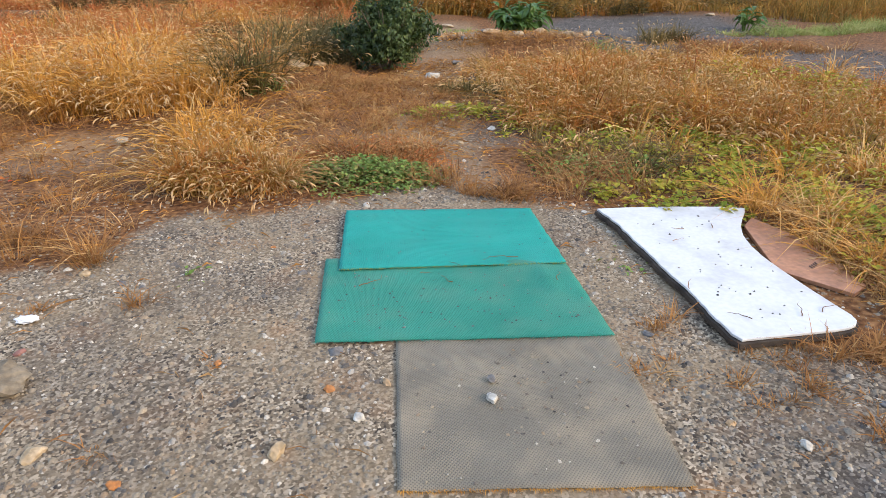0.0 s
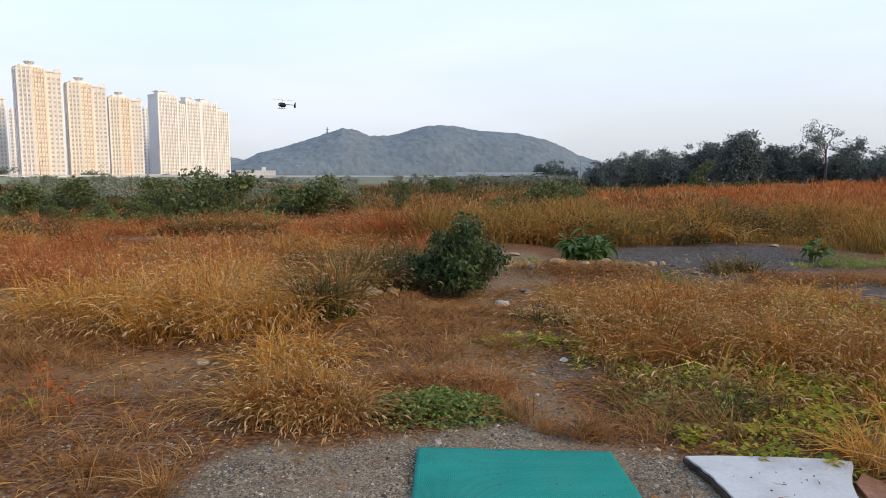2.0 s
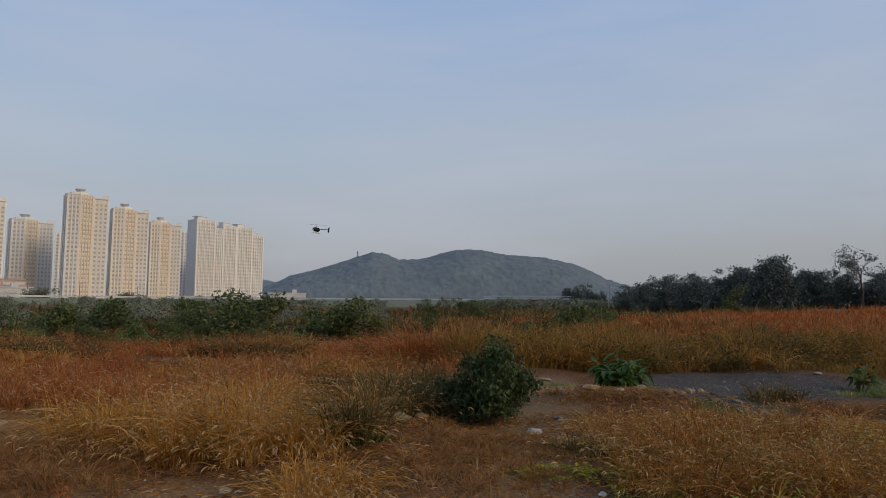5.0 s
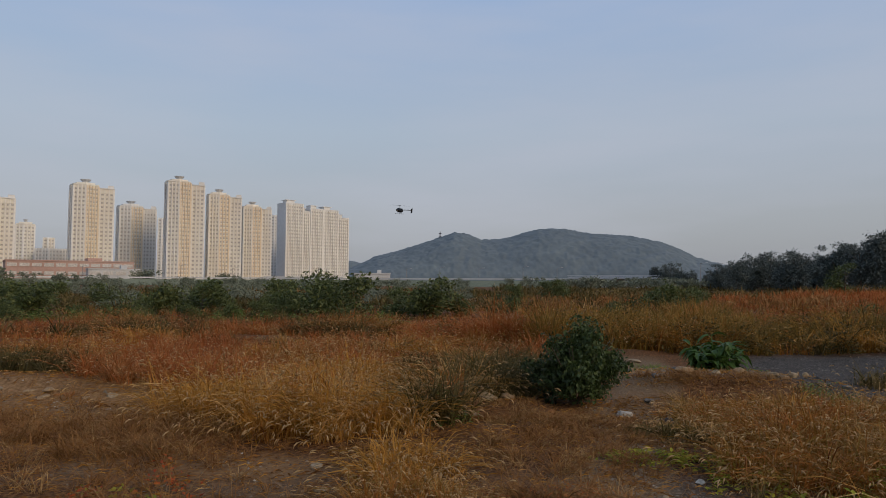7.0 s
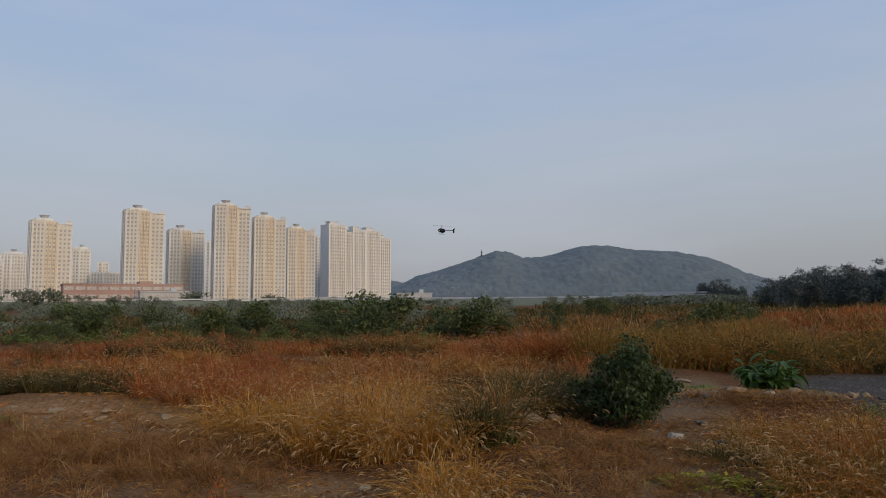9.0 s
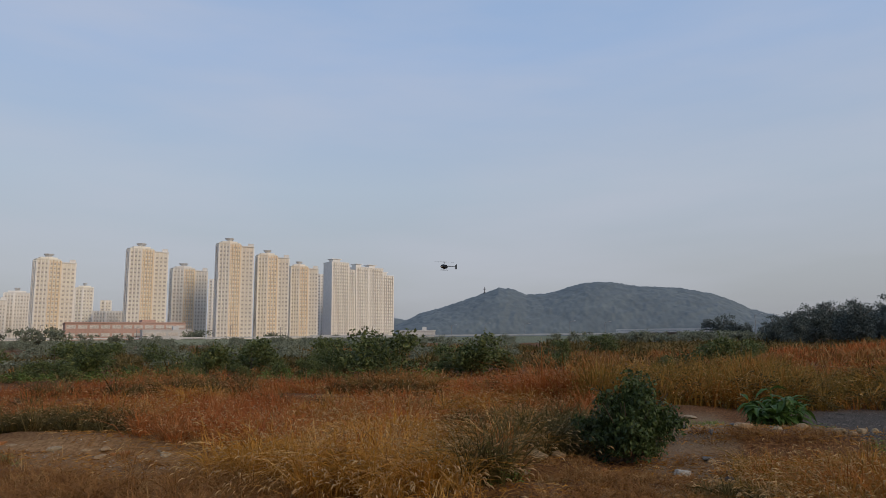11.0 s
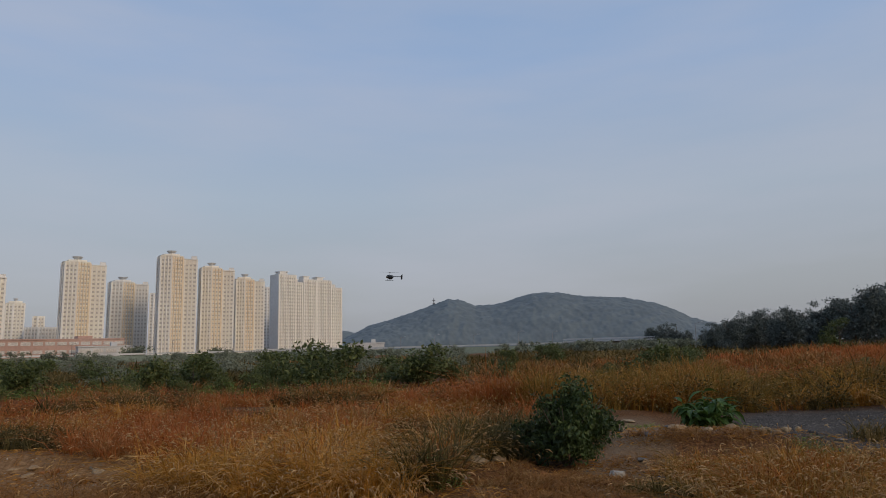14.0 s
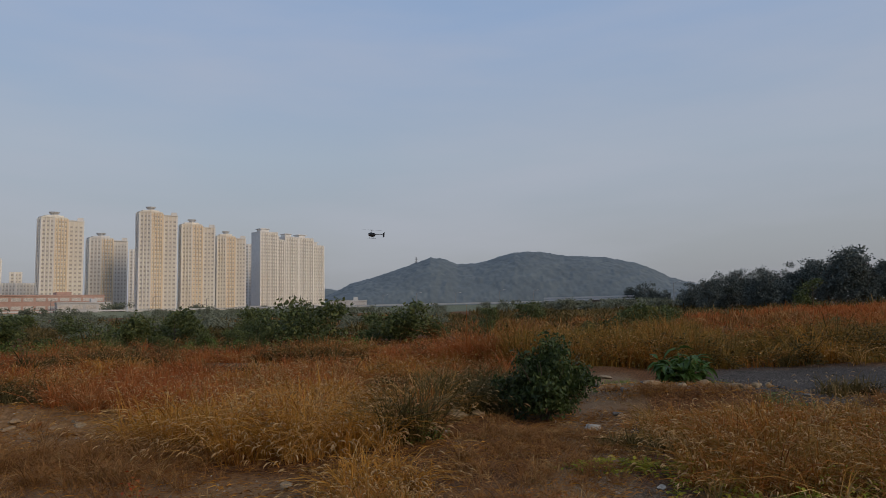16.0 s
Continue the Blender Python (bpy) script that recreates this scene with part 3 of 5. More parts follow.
long_slab(22.82, 560, 6.5, 30, 65, 13.7, [(0.26, 0, 0), (0.11, 1.5, 2), (0.20, 0.5, 1), (0.24, 0.5, 1), (0.19, 2.0, 3)], "long pale apartment slab with stepped roofs")
tower(24.01, 23.3, 5.5, 640, "narrow pale tower behind the long slab", M_WALL2, False, False)
tower(32.75, 32.1, 4.95, 640, "narrow pale tower behind the tallest tower", M_WALL2, False, False)
tower(42.36, 41.17, 4.0, 620, "smaller cream tower behind the front row", None, False)
tower(48.6, 46.7, 3.1, 600, "pale apartment tower at the end of the row", M_WALL2)
tower(46.89, 45.3, 3.5, 620, "pale apartment block beside the end tower", M_WALL2, False)
tower(53.0, 50.0, 5.6, 520, CREAM)
tower(41.1, 38.93, 2.3, 600, "low white building behind the salmon block", M_WALL2, False, False)
tower(40.6, 39.9, 3.1, 640, "low white building with a small roof tower", M_WALL, False, False)


def block(name, az0, az1, z0, z1, dist, depth, wall, label, category, bands=2, turn=0.0):
    """A low flat-roofed building with ribbon windows."""
    azc = (az0 + az1) / 2
    x, y = polar(azc, dist)
    w = 2 * dist * math.tan(radians(abs(az0 - az1) / 2))
    t = empty(name, pose(x, y, z0, 0, 0, azc + turn))
    h = z1 - z0
    bm = bmesh.new()
    box(bm, 0, depth / 2, h / 2, w, depth, h)
    part("wall", bm, wall, t)
    bm = bmesh.new()
    box(bm, 0, depth / 2, h + 0.25, w + 0.6, depth + 0.6, 0.5)
    box(bm, w * 0.2, depth / 2, h + 1.2, w * 0.12, depth * 0.4, 1.6)
    part("roof", bm, wall, t)
    n = max(3, int(w / 4.5))
    for b in range(bands):
        for i in range(n):
            placed("window", WINDOW, t, (-w / 2 + w * (i + 0.5) / n, -0.05, h * (b + 0.55) / bands), (w / n * 0.8, 1, h / bands * 0.42))
    tagged(t, label, category)


block("shopping_block", 42.9, 34.4, -1.2, 9.6, 340, 30, M_SALMON, "long salmon-coloured low building with ribbon windows", "building", 3, 6)
block("shopping_block", 37.6, 34.0, -1.2, 6.0, 325, 12, M_CONC, "grey low building with glazed front beside the salmon block", "building", 2, 6)
block("warehouse", 17.0, 13.9, -1.2, 4.6, 300, 14, M_CONC, "low white building at the foot of the hill", "building", 1, 0)
block("warehouse", 24.5, 18.0, -1.2, 3.0, 330, 14, M_CONC, "low pale shed before the long apartment slab", "building", 1, 0)


def make_viaduct():
    x0, y0 = polar(-2.0, 232)
    x1, y1 = polar(-9.7, 215)
    L = math.hypot(x1 - x0, y1 - y0)
    t = empty("road_viaduct", pose(x0, y0, 0, 0, 0, math.degrees(math.atan2(y1 - y0, x1 - x0))))
    bm = bmesh.new()
    box(bm, L / 2, 0, 2.9, L, 9, 0.5)
    part("deck", bm, M_CONC, t)
    for s in (-1, 1):
        bm = bmesh.new()
        box(bm, L / 2, s * 4.4, 3.65, L, 0.25, 0.4)
        part("parapet", bm, M_CONC, t)
    for i in range(5):
        bm = bmesh.new()
        box(bm, L * (i + 0.5) / 5, 0, 0.7, 0.9, 5, 4.0)
        part("pier", bm, M_CONC, t)
    tagged(t, "low pale concrete road viaduct across the field", "bridge", kind="structure")


make_viaduct()


def make_embankment():
    """The grassy road embankment that runs on from the viaduct, with its guard rail."""
    pts = [polar(a, d) for a, d in ((-1.8, 232), (4, 240), (10, 250), (16, 262), (24, 275), (33, 272), (42, 265), (52, 260))]
    bm, rail = bmesh.new(), bmesh.new()
    prev = prevr = None
    for x, y in pts:
        d = math.hypot(x, y)
        ux, uy = x / d, y / d
        ring = [bm.verts.new((x + ux * o, y + uy * o, z)) for o, z in ((-7, -1.2), (-3, 1.9), (3, 1.9), (7, -1.2))]
        rr = [rail.verts.new((x - ux * 2.9 + ux * o, y - uy * 2.9 + uy * o, z)) for o, z in ((0, 2.2), (0, 2.75), (0.15, 2.75), (0.15, 2.2))]
        if prev:
            for k in range(3):
                bm.faces.new((prev[k], ring[k], ring[k + 1], prev[k + 1]))
            for k in range(4):
                rail.faces.new((prevr[k], rr[k], rr[(k + 1) % 4], prevr[(k + 1) % 4]))
        prev, prevr = ring, rr
    t = empty("road_embankment", Matrix())
    # the bank shares the green with mist in its colour
    part("bank", bm, M_MISTGREEN, t)
    part("guard_rail", rail, M_CONC, t)
    tagged(t, "low grassy road embankment with a pale guard rail", "embankment", kind="structure")


make_embankment()


def make_lamp_post(az, dist, h):
    x, y = polar(az, dist)
    t = empty("street_lamp", pose(x, y, -1.2, 0, 0, az))
    bm = bmesh.new()
    rod(bm, (0, 0, 0), (0, 0, h), 0.14, 0.09)
    part("pole", bm, M_METAL, t)
    bm = bmesh.new()
    rod(bm, (0, 0, h - 0.1), (1.6, 0, h + 0.3), 0.07, 0.05)
    part("arm", bm, M_METAL, t)
    bm = bmesh.new()
    box(bm, 1.9, 0, h + 0.3, 0.9, 0.3, 0.14, 0.04)
    part("lamp_head", bm, M_CONC, t)
    tagged(t, "thin grey street lamp beside the road", "street lamp", "street lamps along the road")


for az, d, h in ((12.5, 290, 8), (9.6, 280, 8.5), (6.2, 270, 8), (2.4, 260, 8.5), (-0.5, 255, 8), (27, 300, 8), (31, 300, 9), (44.5, 300, 9), (38, 290, 8), (20, 320, 8), (-12.0, 230, 9), (-13.2, 240, 9)):
    make_lamp_post(az, d, h)

x, y = polar(9.57, 890)
mast = empty("radio_mast", pose(x, y, 52, 0, 0, 0))
bm = bmesh.new()
rod(bm, (0, 0, 0), (0, 0, 17), 1.0, 0.5)
part("pole", bm, M_METAL, mast)
for z in (10, 14):
    bm = bmesh.new()
    box(bm, 0, 0, z, 3.6, 3.6, 0.6)
    part("platform", bm, M_METAL, mast)
tagged(mast, "grey radio mast on the ridge of the hill", "mast")


# ---- trees and shrubs ----
def leaf_cloud(n, size, shape, seed, clump=40, spread=0.16, aspect=0.5, droop=0.3):
    """Leaves in loose clumps: two triangles each, folded along the midrib. shape(u) gives clump centres."""
    r = np.random.default_rng(seed)
    k = max(1, n // clump)
    cen, rad = shape(r, k)
    which = r.integers(0, k, n)
    p = cen[which] + r.normal(0, 1, (n, 3)) * (rad[which] * spread)[:, None] * np.array([1, 1, 0.75])
    d = r.normal(0, 1, (n, 3))
    d[:, 2] -= droop
    d /= np.linalg.norm(d, axis=1)[:, None]
    s = np.cross(d, r.normal(0, 1, (n, 3)))
    s /= np.linalg.norm(s, axis=1)[:, None]
    nn = np.cross(d, s)
    L = size * r.uniform(0.6, 1.35, n)[:, None]
    w = L * aspect / 2
    a, c = p, p + d * L
    mid = p + d * L * 0.45
    v = np.stack([a, mid + s * w + nn * w * 0.4, c, mid - s * w + nn * w * 0.4], 1).reshape(-1, 3)
    i = np.arange(n)[:, None] * 4
    t = np.concatenate([i + [0, 1, 2], i + [0, 2, 3]])
    return v, t


def crown_shape(rx, rz, z0, lobes=7, seed=0, hollow=0.55):
    """Clump centres over an uneven crown of several lobes."""
    q = np.random.default_rng(seed)
    lc = q.normal(0, 1, (lobes, 3)) * np.array([rx * 0.42, rx * 0.42, rz * 0.38]) + np.array([0, 0, z0 + rz])
    lr = q.uniform(0.38, 0.65, lobes)

    def f(r, k):
        w = r.integers(0, lobes, k)
        d = r.normal(0, 1, (k, 3))
        d /= np.linalg.norm(d, axis=1)[:, None]
        rad = r.uniform(hollow, 1.0, k)[:, None] * lr[w][:, None]
        c = lc[w] + d * rad * np.array([rx, rx, rz])
        c[:, 2] = np.maximum(c[:, 2], z0 * 0.6 + 0.02)
        return c, np.full(k, rx)
    return f


def make_tree(name, h, rx, z0, leaves, size, mat, seed, label, category, group="", trunk=0.06, lobes=7, clump=30, spread=0.13):
    """A tapered trunk with limbs under a crown of leaf clumps; stands at the origin."""
    q = np.random.default_rng(seed)
    t = empty(name, Matrix())
    bm = bmesh.new()
    top = Vector((q.normal(0, 0.05) * h, q.normal(0, 0.05) * h, h * 0.8))
    rod(bm, (0, 0, -0.2), top * 0.5, trunk, trunk * 0.7, 7)
    rod(bm, top * 0.5, top, trunk * 0.7, trunk * 0.2, 6)
    for i in range(7):
        f = q.uniform(0.25, 0.75)
        ang = q.uniform(0, 2 * math.pi)
        o = top * f
        rod(bm, o, o + Vector((math.cos(ang) * rx * 0.7, math.sin(ang) * rx * 0.7, h * q.uniform(0.1, 0.3))), trunk * 0.4, trunk * 0.1, 5)
    part("trunk", bm, M_BARK, t)
    rz = (h - z0) / 2
    v, tr = leaf_cloud(leaves, size, crown_shape(rx, rz, z0, lobes, seed), seed + 1, clump, spread)
    k = h / max(v[:, 2].max(), 0.1)
    v[:, 2] *= k
    part("crown", mesh_np("crown", v, tr), mat, t)
    tagged(t, label, category, group)
    return t


def scatter_copies(protos, places):
    """Copies of the prototypes at (x, y, scale); the prototypes themselves take the first places."""
    q = random.Random(5)
    for k, (x, y, s) in enumerate(places):
        p = protos[k % len(protos)]
        m = pose(x, y, float(gz(x, y)), 0, 0, q.uniform(0, 360))
        if k < len(protos):
            p.matrix_world = m
            p.scale = (s, s, s)
        else:
            o = copy_thing(p, m)
            o.scale = (s, s, s)


# field shrubs on the left and in the middle of the plain
SHRUB_L = "leafy green field shrub standing among rust-red grass"
protos = [make_tree("field_shrub", 1.9, 1.35, 0.05, 2700, 0.16, M_SHRUB, 20 + i, SHRUB_L, "shrub", "shrubs in the field", 0.035, 6, 22, 0.11) for i in range(4)]
places = [(-5.7, 29, 1.12), (-9.3, 26.5, 1.2), (-16.0, 28.5, 0.95), (-17.6, 27.3, 0.9), (-22.2, 25, 0.95), (-10.6, 28, 0.8), (-6.9, 30.5, 0.8), (-12.0, 28.5, 0.72), (-14.9, 33, 0.7),
          (-19.5, 29.5, 0.55), (-25.5, 27, 0.9), (-29, 26, 0.9), (-4.6, 31, 0.7), (-20, 25.5, 0.42), (-18.2, 25.6, 0.4), (-15.2, 26.2, 0.4), (-23.8, 23.2, 0.42), (-12.6, 27.4, 0.45), (-26.5, 24, 0.5),
          (5.7, 38, 1.0), (6.9, 37, 0.75), (0.3, 60, 1.1), (-3.5, 52, 0.8), (9.2, 46, 0.9), (12.5, 30, 0.5), (-8.0, 24.6, 0.35), (-10.8, 24.8, 0.42), (-13.2, 25.4, 0.45), (-16.6, 25.0, 0.4), (-21.4, 23.4, 0.42), (-24.6, 25.4, 0.5), (-28, 24.0, 0.5), (-31, 25.5, 0.7), (-7.0, 33, 0.8), (-11.5, 34, 0.85), (-19, 34, 0.9), (-24, 33, 0.9), (-29, 33, 1.0), (-15.8, 37, 1.0), (-2.5, 36, 0.6), (2.8, 33, 0.45)]
scatter_copies(protos, places)
q = random.Random(11)
# far shrubs, their leaf colour paled to stand for the mist
protos = [make_tree("far_shrub", 2.2, 1.7, 0.0, 900, 0.28, M_MISTGREEN, 60 + i, "far field shrub, mist painted into its pale sage-green leaves", "shrub", "far shrubs", 0.05, 8, 18, 0.16) for i in range(3)]
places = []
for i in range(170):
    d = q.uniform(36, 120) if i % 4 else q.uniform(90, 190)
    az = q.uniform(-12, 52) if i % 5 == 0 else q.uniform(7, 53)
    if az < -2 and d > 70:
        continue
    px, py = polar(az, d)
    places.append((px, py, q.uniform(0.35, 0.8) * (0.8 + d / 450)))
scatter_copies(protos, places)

# the wood edge on the right, and dark trees before the buildings
WOOD_L = "dark broad-leaved tree at the edge of the wood"
protos = [make_tree("wood_tree", 9.0, 3.3, -0.6, 4200, 0.42, M_FARTREE, 40 + i, WOOD_L, "tree", "trees of the wood edge", 0.18, 11, 24, 0.12) for i in range(4)]
places = []
for i in range(64):
    az = -13.2 - (i + q.uniform(-0.4, 0.4)) * 0.62
    el = float(np.interp(-az, [13.5, 15.8, 18.4, 20.2, 22.3, 24.3, 26.3, 27.9, 30, 34, 42, 60], [1.5, 2.3, 2.55, 3.0, 3.75, 3.9, 2.6, 2.7, 2.5, 2.4, 2.9, 3.2]))
    d = q.uniform(108, 136)
    px, py = polar(az, d)
    h = d * math.tan(radians(el)) + 1.7 - float(gz(px, py))
    places.append((px, py, h / 9.0 * q.uniform(0.82, 1.04)))
for az, d, h in ((-10.4, 205, 8), (-9.6, 210, 8.5), (-8.6, 214, 7), (-11.4, 205, 6), (-12.4, 190, 5), (-13, 180, 5), (-14.0, 140, 5), (-15.2, 130, 6)):
    px, py = polar(az, d)
    places.append((px, py, h / 9.0))
scatter_copies(protos, places)
# trees before the buildings, greyed in the colour to stand for mist
protos = [make_tree("far_tree", 5.0, 2.6, 0.2, 560, 0.68, M_MISTGREEN, 80 + i, "tree before the buildings, mist painted into its grey-green leaves", "tree", "misty trees", 0.1, 8, 18, 0.15) for i in range(3)]
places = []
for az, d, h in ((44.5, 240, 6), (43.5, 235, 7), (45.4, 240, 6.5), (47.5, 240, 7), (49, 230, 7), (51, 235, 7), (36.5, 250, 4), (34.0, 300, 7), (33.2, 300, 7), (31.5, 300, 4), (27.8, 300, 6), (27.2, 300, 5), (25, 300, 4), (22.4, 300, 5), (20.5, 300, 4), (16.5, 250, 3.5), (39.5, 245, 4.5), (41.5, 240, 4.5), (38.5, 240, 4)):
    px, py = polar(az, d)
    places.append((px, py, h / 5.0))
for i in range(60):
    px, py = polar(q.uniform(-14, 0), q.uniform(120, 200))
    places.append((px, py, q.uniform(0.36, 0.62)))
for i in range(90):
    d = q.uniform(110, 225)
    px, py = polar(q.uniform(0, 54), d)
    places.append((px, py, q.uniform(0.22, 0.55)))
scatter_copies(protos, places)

# tall thin trees over the wood edge, nearly bare
def make_bare_tree(h, seed, label):
    q = random.Random(seed)
    t = empty("bare_tree", Matrix())
    bm = bmesh.new()
    tips = []

    def grow(o, d, length, r, level):
        e = o + d * length
        rod(bm, o, e, r, r * 0.68, 6 if level < 2 else 3)
        if level == 5:
            tips.append(e)
            return
        for k in range(2 if level in (0, 3) else 3):
            side = Vector((q.gauss(0, 1), q.gauss(0, 1), q.gauss(0.25, 0.5))).normalized()
            grow(o.lerp(e, q.uniform(0.65, 1.0)), (d + side * (0.75 if level else 0.5)).normalized(), length * q.uniform(0.62, 0.84), r * 0.62, level + 1)

    grow(Vector((0, 0, -0.3)), Vector((0.04, 0, 1)).normalized(), h * 0.30, 0.20, 0)
    part("trunk", bm, M_BARK, t)
    cen = np.array([list(p) for p in tips])
    v, tr = leaf_cloud(900, 0.32, lambda r, k: (cen[r.integers(0, len(cen), k)], np.full(k, 3.0)), seed, 6, 0.12)
    part("sparse_leaves", mesh_np("sparse_leaves", v, tr), M_FARTREE, t)
    tagged(t, label, "tree")
    return t


for az, d, h, seed in ((-30.2, 118, 11.0, 71), (-28.4, 122, 8.6, 72), (-32.2, 120, 9.2, 73), (-26.6, 124, 7.4, 74)):
    bare = make_bare_tree(h, seed, "tall thin-crowned tree with gaps between its limbs")
    px, py = polar(az, d)
    bare.matrix_world = pose(px, py, float(gz(px, py)), 0, 0, 30 * seed)
pale = make_tree("young_tree", 3.4, 1.5, 0.3, 2200, 0.22, M_SHRUB, 77, "pale green young tree before the wood edge", "tree", "", 0.06, 8, 20, 0.15)
pale.matrix_world = pose(*polar(-21.9, 75), 0.5, 0, 0, 0)


# ---- grass ----
def blades(pts, off, h, w, lean, curl, q, bend):
    """Grass blades as bent tapering strips: arrays of corners and triangles, the tips and the way they point. bend: the lean of each blade's tuft."""
    n = len(pts)
    ang = np.arctan2(off[:, 1], off[:, 0]) + q.normal(0, 1.1, n)
    out = np.stack([np.cos(ang), np.sin(ang), np.zeros(n)], 1)
    out[:, :2] += bend * 0.6
    out /= np.maximum(np.linalg.norm(out, axis=1), 1e-6)[:, None]
    side = np.stack([-out[:, 1], out[:, 0], np.zeros(n)], 1)
    tw = q.normal(0, 0.5, n)[:, None]
    side = side * np.cos(tw) + np.array([0, 0, 1.0]) * np.sin(tw)
    hh = (h * q.uniform(0.45, 1.3, n))[:, None]
    le = np.minimum(np.abs(q.normal(lean, lean * 0.7, n)), 0.9)[:, None]
    cu = np.minimum(np.abs(q.normal(curl, curl * 0.85, n)), 1.5)[:, None]
    base = np.stack([pts[:, 0], pts[:, 1], gz(pts[:, 0], pts[:, 1]) - 0.01], 1)
    wide = q.uniform(0.6, 1.4, n)[:, None]
    rows = []
    for s in (0.0, 0.35, 0.7, 1.0):
        p = base + out * hh * (le * s + cu * s * s * s) + np.array([0, 0, 1.0]) * hh * (s - 0.42 * np.minimum(cu, 1.6) * s * s * s)
        if s < 1:
            ww = w * (1 - s * 0.6) * 0.5 * wide
            rows += [p - side * ww, p + side * ww]
        else:
            rows.append(p)
    v = np.stack(rows, 1).reshape(-1, 3)
    i = np.arange(n)[:, None] * 7
    t = np.concatenate([i + k for k in ([0, 1, 3], [0, 3, 2], [2, 3, 5], [2, 5, 4], [4, 5, 6])])
    v7 = v.reshape(n, 7, 3)
    return v, t, v7[:, 6], v7[:, 6] - (v7[:, 4] + v7[:, 5]) / 2


def heads(tips, dirs, size, q):
    """Drooping foxtail spikes at the tips of stems."""
    n = len(tips)
    d = dirs / np.maximum(np.linalg.norm(dirs, axis=1), 1e-6)[:, None]
    L = (size * q.uniform(0.6, 1.3, n))[:, None]
    dn = np.array([0, 0, -1.0])
    c0 = tips - d * L * 0.1
    c1 = tips + d * L * 0.35
    c2 = c1 + (d * 0.7 + dn * 0.35) * L * 0.4
    c3 = c2 + (d * 0.35 + dn * 0.8) * L * 0.3
    s = np.cross(d, q.normal(0, 1, (n, 3)))
    s /= np.maximum(np.linalg.norm(s, axis=1), 1e-6)[:, None]
    u = np.cross(d, s)
    rows = [c0]
    for c, r in ((c1, 0.075), (c2, 0.062)):
        for k in range(3):
            a = k * 2.0944
            rows.append(c + (s * math.cos(a) + u * math.sin(a)) * L * r)
    rows.append(c3)
    v = np.stack(rows, 1).reshape(-1, 3)
    i = np.arange(n)[:, None] * 8
    tri = [[0, 1, 2], [0, 2, 3], [0, 3, 1], [7, 5, 4], [7, 6, 5], [7, 4, 6]]
    for k in range(3):
        a, b = 1 + k, 1 + (k + 1) % 3
        tri += [[a, a + 3, b + 3], [a, b + 3, b]]
    return v, np.concatenate([i + k for k in tri])


def in_ellipse(n, cx, cy, rx, ry, q, tuft=0.0, per=34):
    """Points in an ellipse with an uneven rim, gathered into tufts; with them their offsets, and each one's tuft."""
    k = max(3, n // per)
    a, r = q.uniform(0, 2 * math.pi, k), np.sqrt(q.uniform(0, 1, k)) * q.uniform(0.75, 1.15, k)
    c = np.stack([np.cos(a) * r * rx, np.sin(a) * r * ry], 1)
    off = q.normal(0, tuft, (n, 2)) * q.uniform(0.5, 1.5, (n, 1))
    which = q.integers(0, k, n)
    p = c[which] + off
    return np.stack([cx + p[:, 0], cy + p[:, 1]], 1), off, which


def toned(ob, values):
    """Gives a mesh its tone, point by point: how bleached each tuft is."""
    at = ob.data.attributes.new("tone", "FLOAT", "POINT")
    at.data.foreach_set("value", np.concatenate(values).astype(np.float32))


def clear(p):
    """Drops points on the trodden gravel, the mats and the board."""
    keep = bare_mask(p[:, 0], p[:, 1]) < 0.5
    x, y = p[:, 0], p[:, 1]
    on_board = (x > 1.36) & (x < 2.42) & (y > 2.2) & (y < 3.85)
    on_dark = ell(x, y, 6.0, 14.6, 2.6, 2.8) > 0.5
    return keep & ~on_board & ~on_dark


def spots(seed, n, x0, x1, y0, y1, count, h):
    """Loose small patches strewn over a rectangle, so that the kinds of grass mingle."""
    q = random.Random(seed)
    return [(q.uniform(x0, x1), q.uniform(y0, y1), q.uniform(0.35, 1.5), q.uniform(0.25, 0.8), int(count * q.uniform(0.5, 1.5)), h * q.uniform(0.7, 1.3)) for _ in range(n)]


def grass(name, patches, mat, label, seed, w=0.006, lean=0.35, curl=0.5, foxtail=0.0, head=0.075, tuft=0.04, avoid=True, category="grass"):
    """One sheet of grass over several ellipses (cx, cy, rx, ry, count, height)."""
    q = np.random.default_rng(seed)
    V, T, o, tone = [], [], 0, []
    HV, HT, ho, htone = [], [], 0, []
    for cx, cy, rx, ry, n, h in patches:
        p, off, which = in_ellipse(n, cx, cy, rx, ry, q, tuft * (1 + 0.06 * cy))
        k = which.max() + 1
        tall, bend, shade = q.uniform(0.55, 1.3, k), q.normal(0, 0.6, (k, 2)), q.random(k)
        if avoid:
            keep = clear(p)
            p, off, which = p[keep], off[keep], which[keep]
        if not len(p):
            continue
        hs = h * (0.5 + 0.9 * vnoise(p[:, 0], p[:, 1], 0.5 + 0.05 * cy, 6)) * tall[which]
        v, t, tip, d = blades(p, off, hs, 1.5 * w * (0.75 + 0.055 * max(cy, 3)), lean, curl, q, bend[which])
        V.append(v)
        T.append(t + o)
        o += len(v)
        tone.append(np.repeat(shade[which], 7))
        if foxtail:
            m = q.random(len(p)) < foxtail * (0.3 + 1.4 * shade[which])
            hv, ht = heads(tip[m], d[m], head * (0.65 + 0.05 * min(cy, 9)), q)
            HV.append(hv)
            HT.append(ht + ho)
            ho += len(hv)
            htone.append(np.repeat(shade[which][m], 8))
    ob = part(name, mesh_np(name, np.concatenate(V), np.concatenate(T)), mat)
    toned(ob, tone)
    tagged(ob, label, category, kind="stuff")
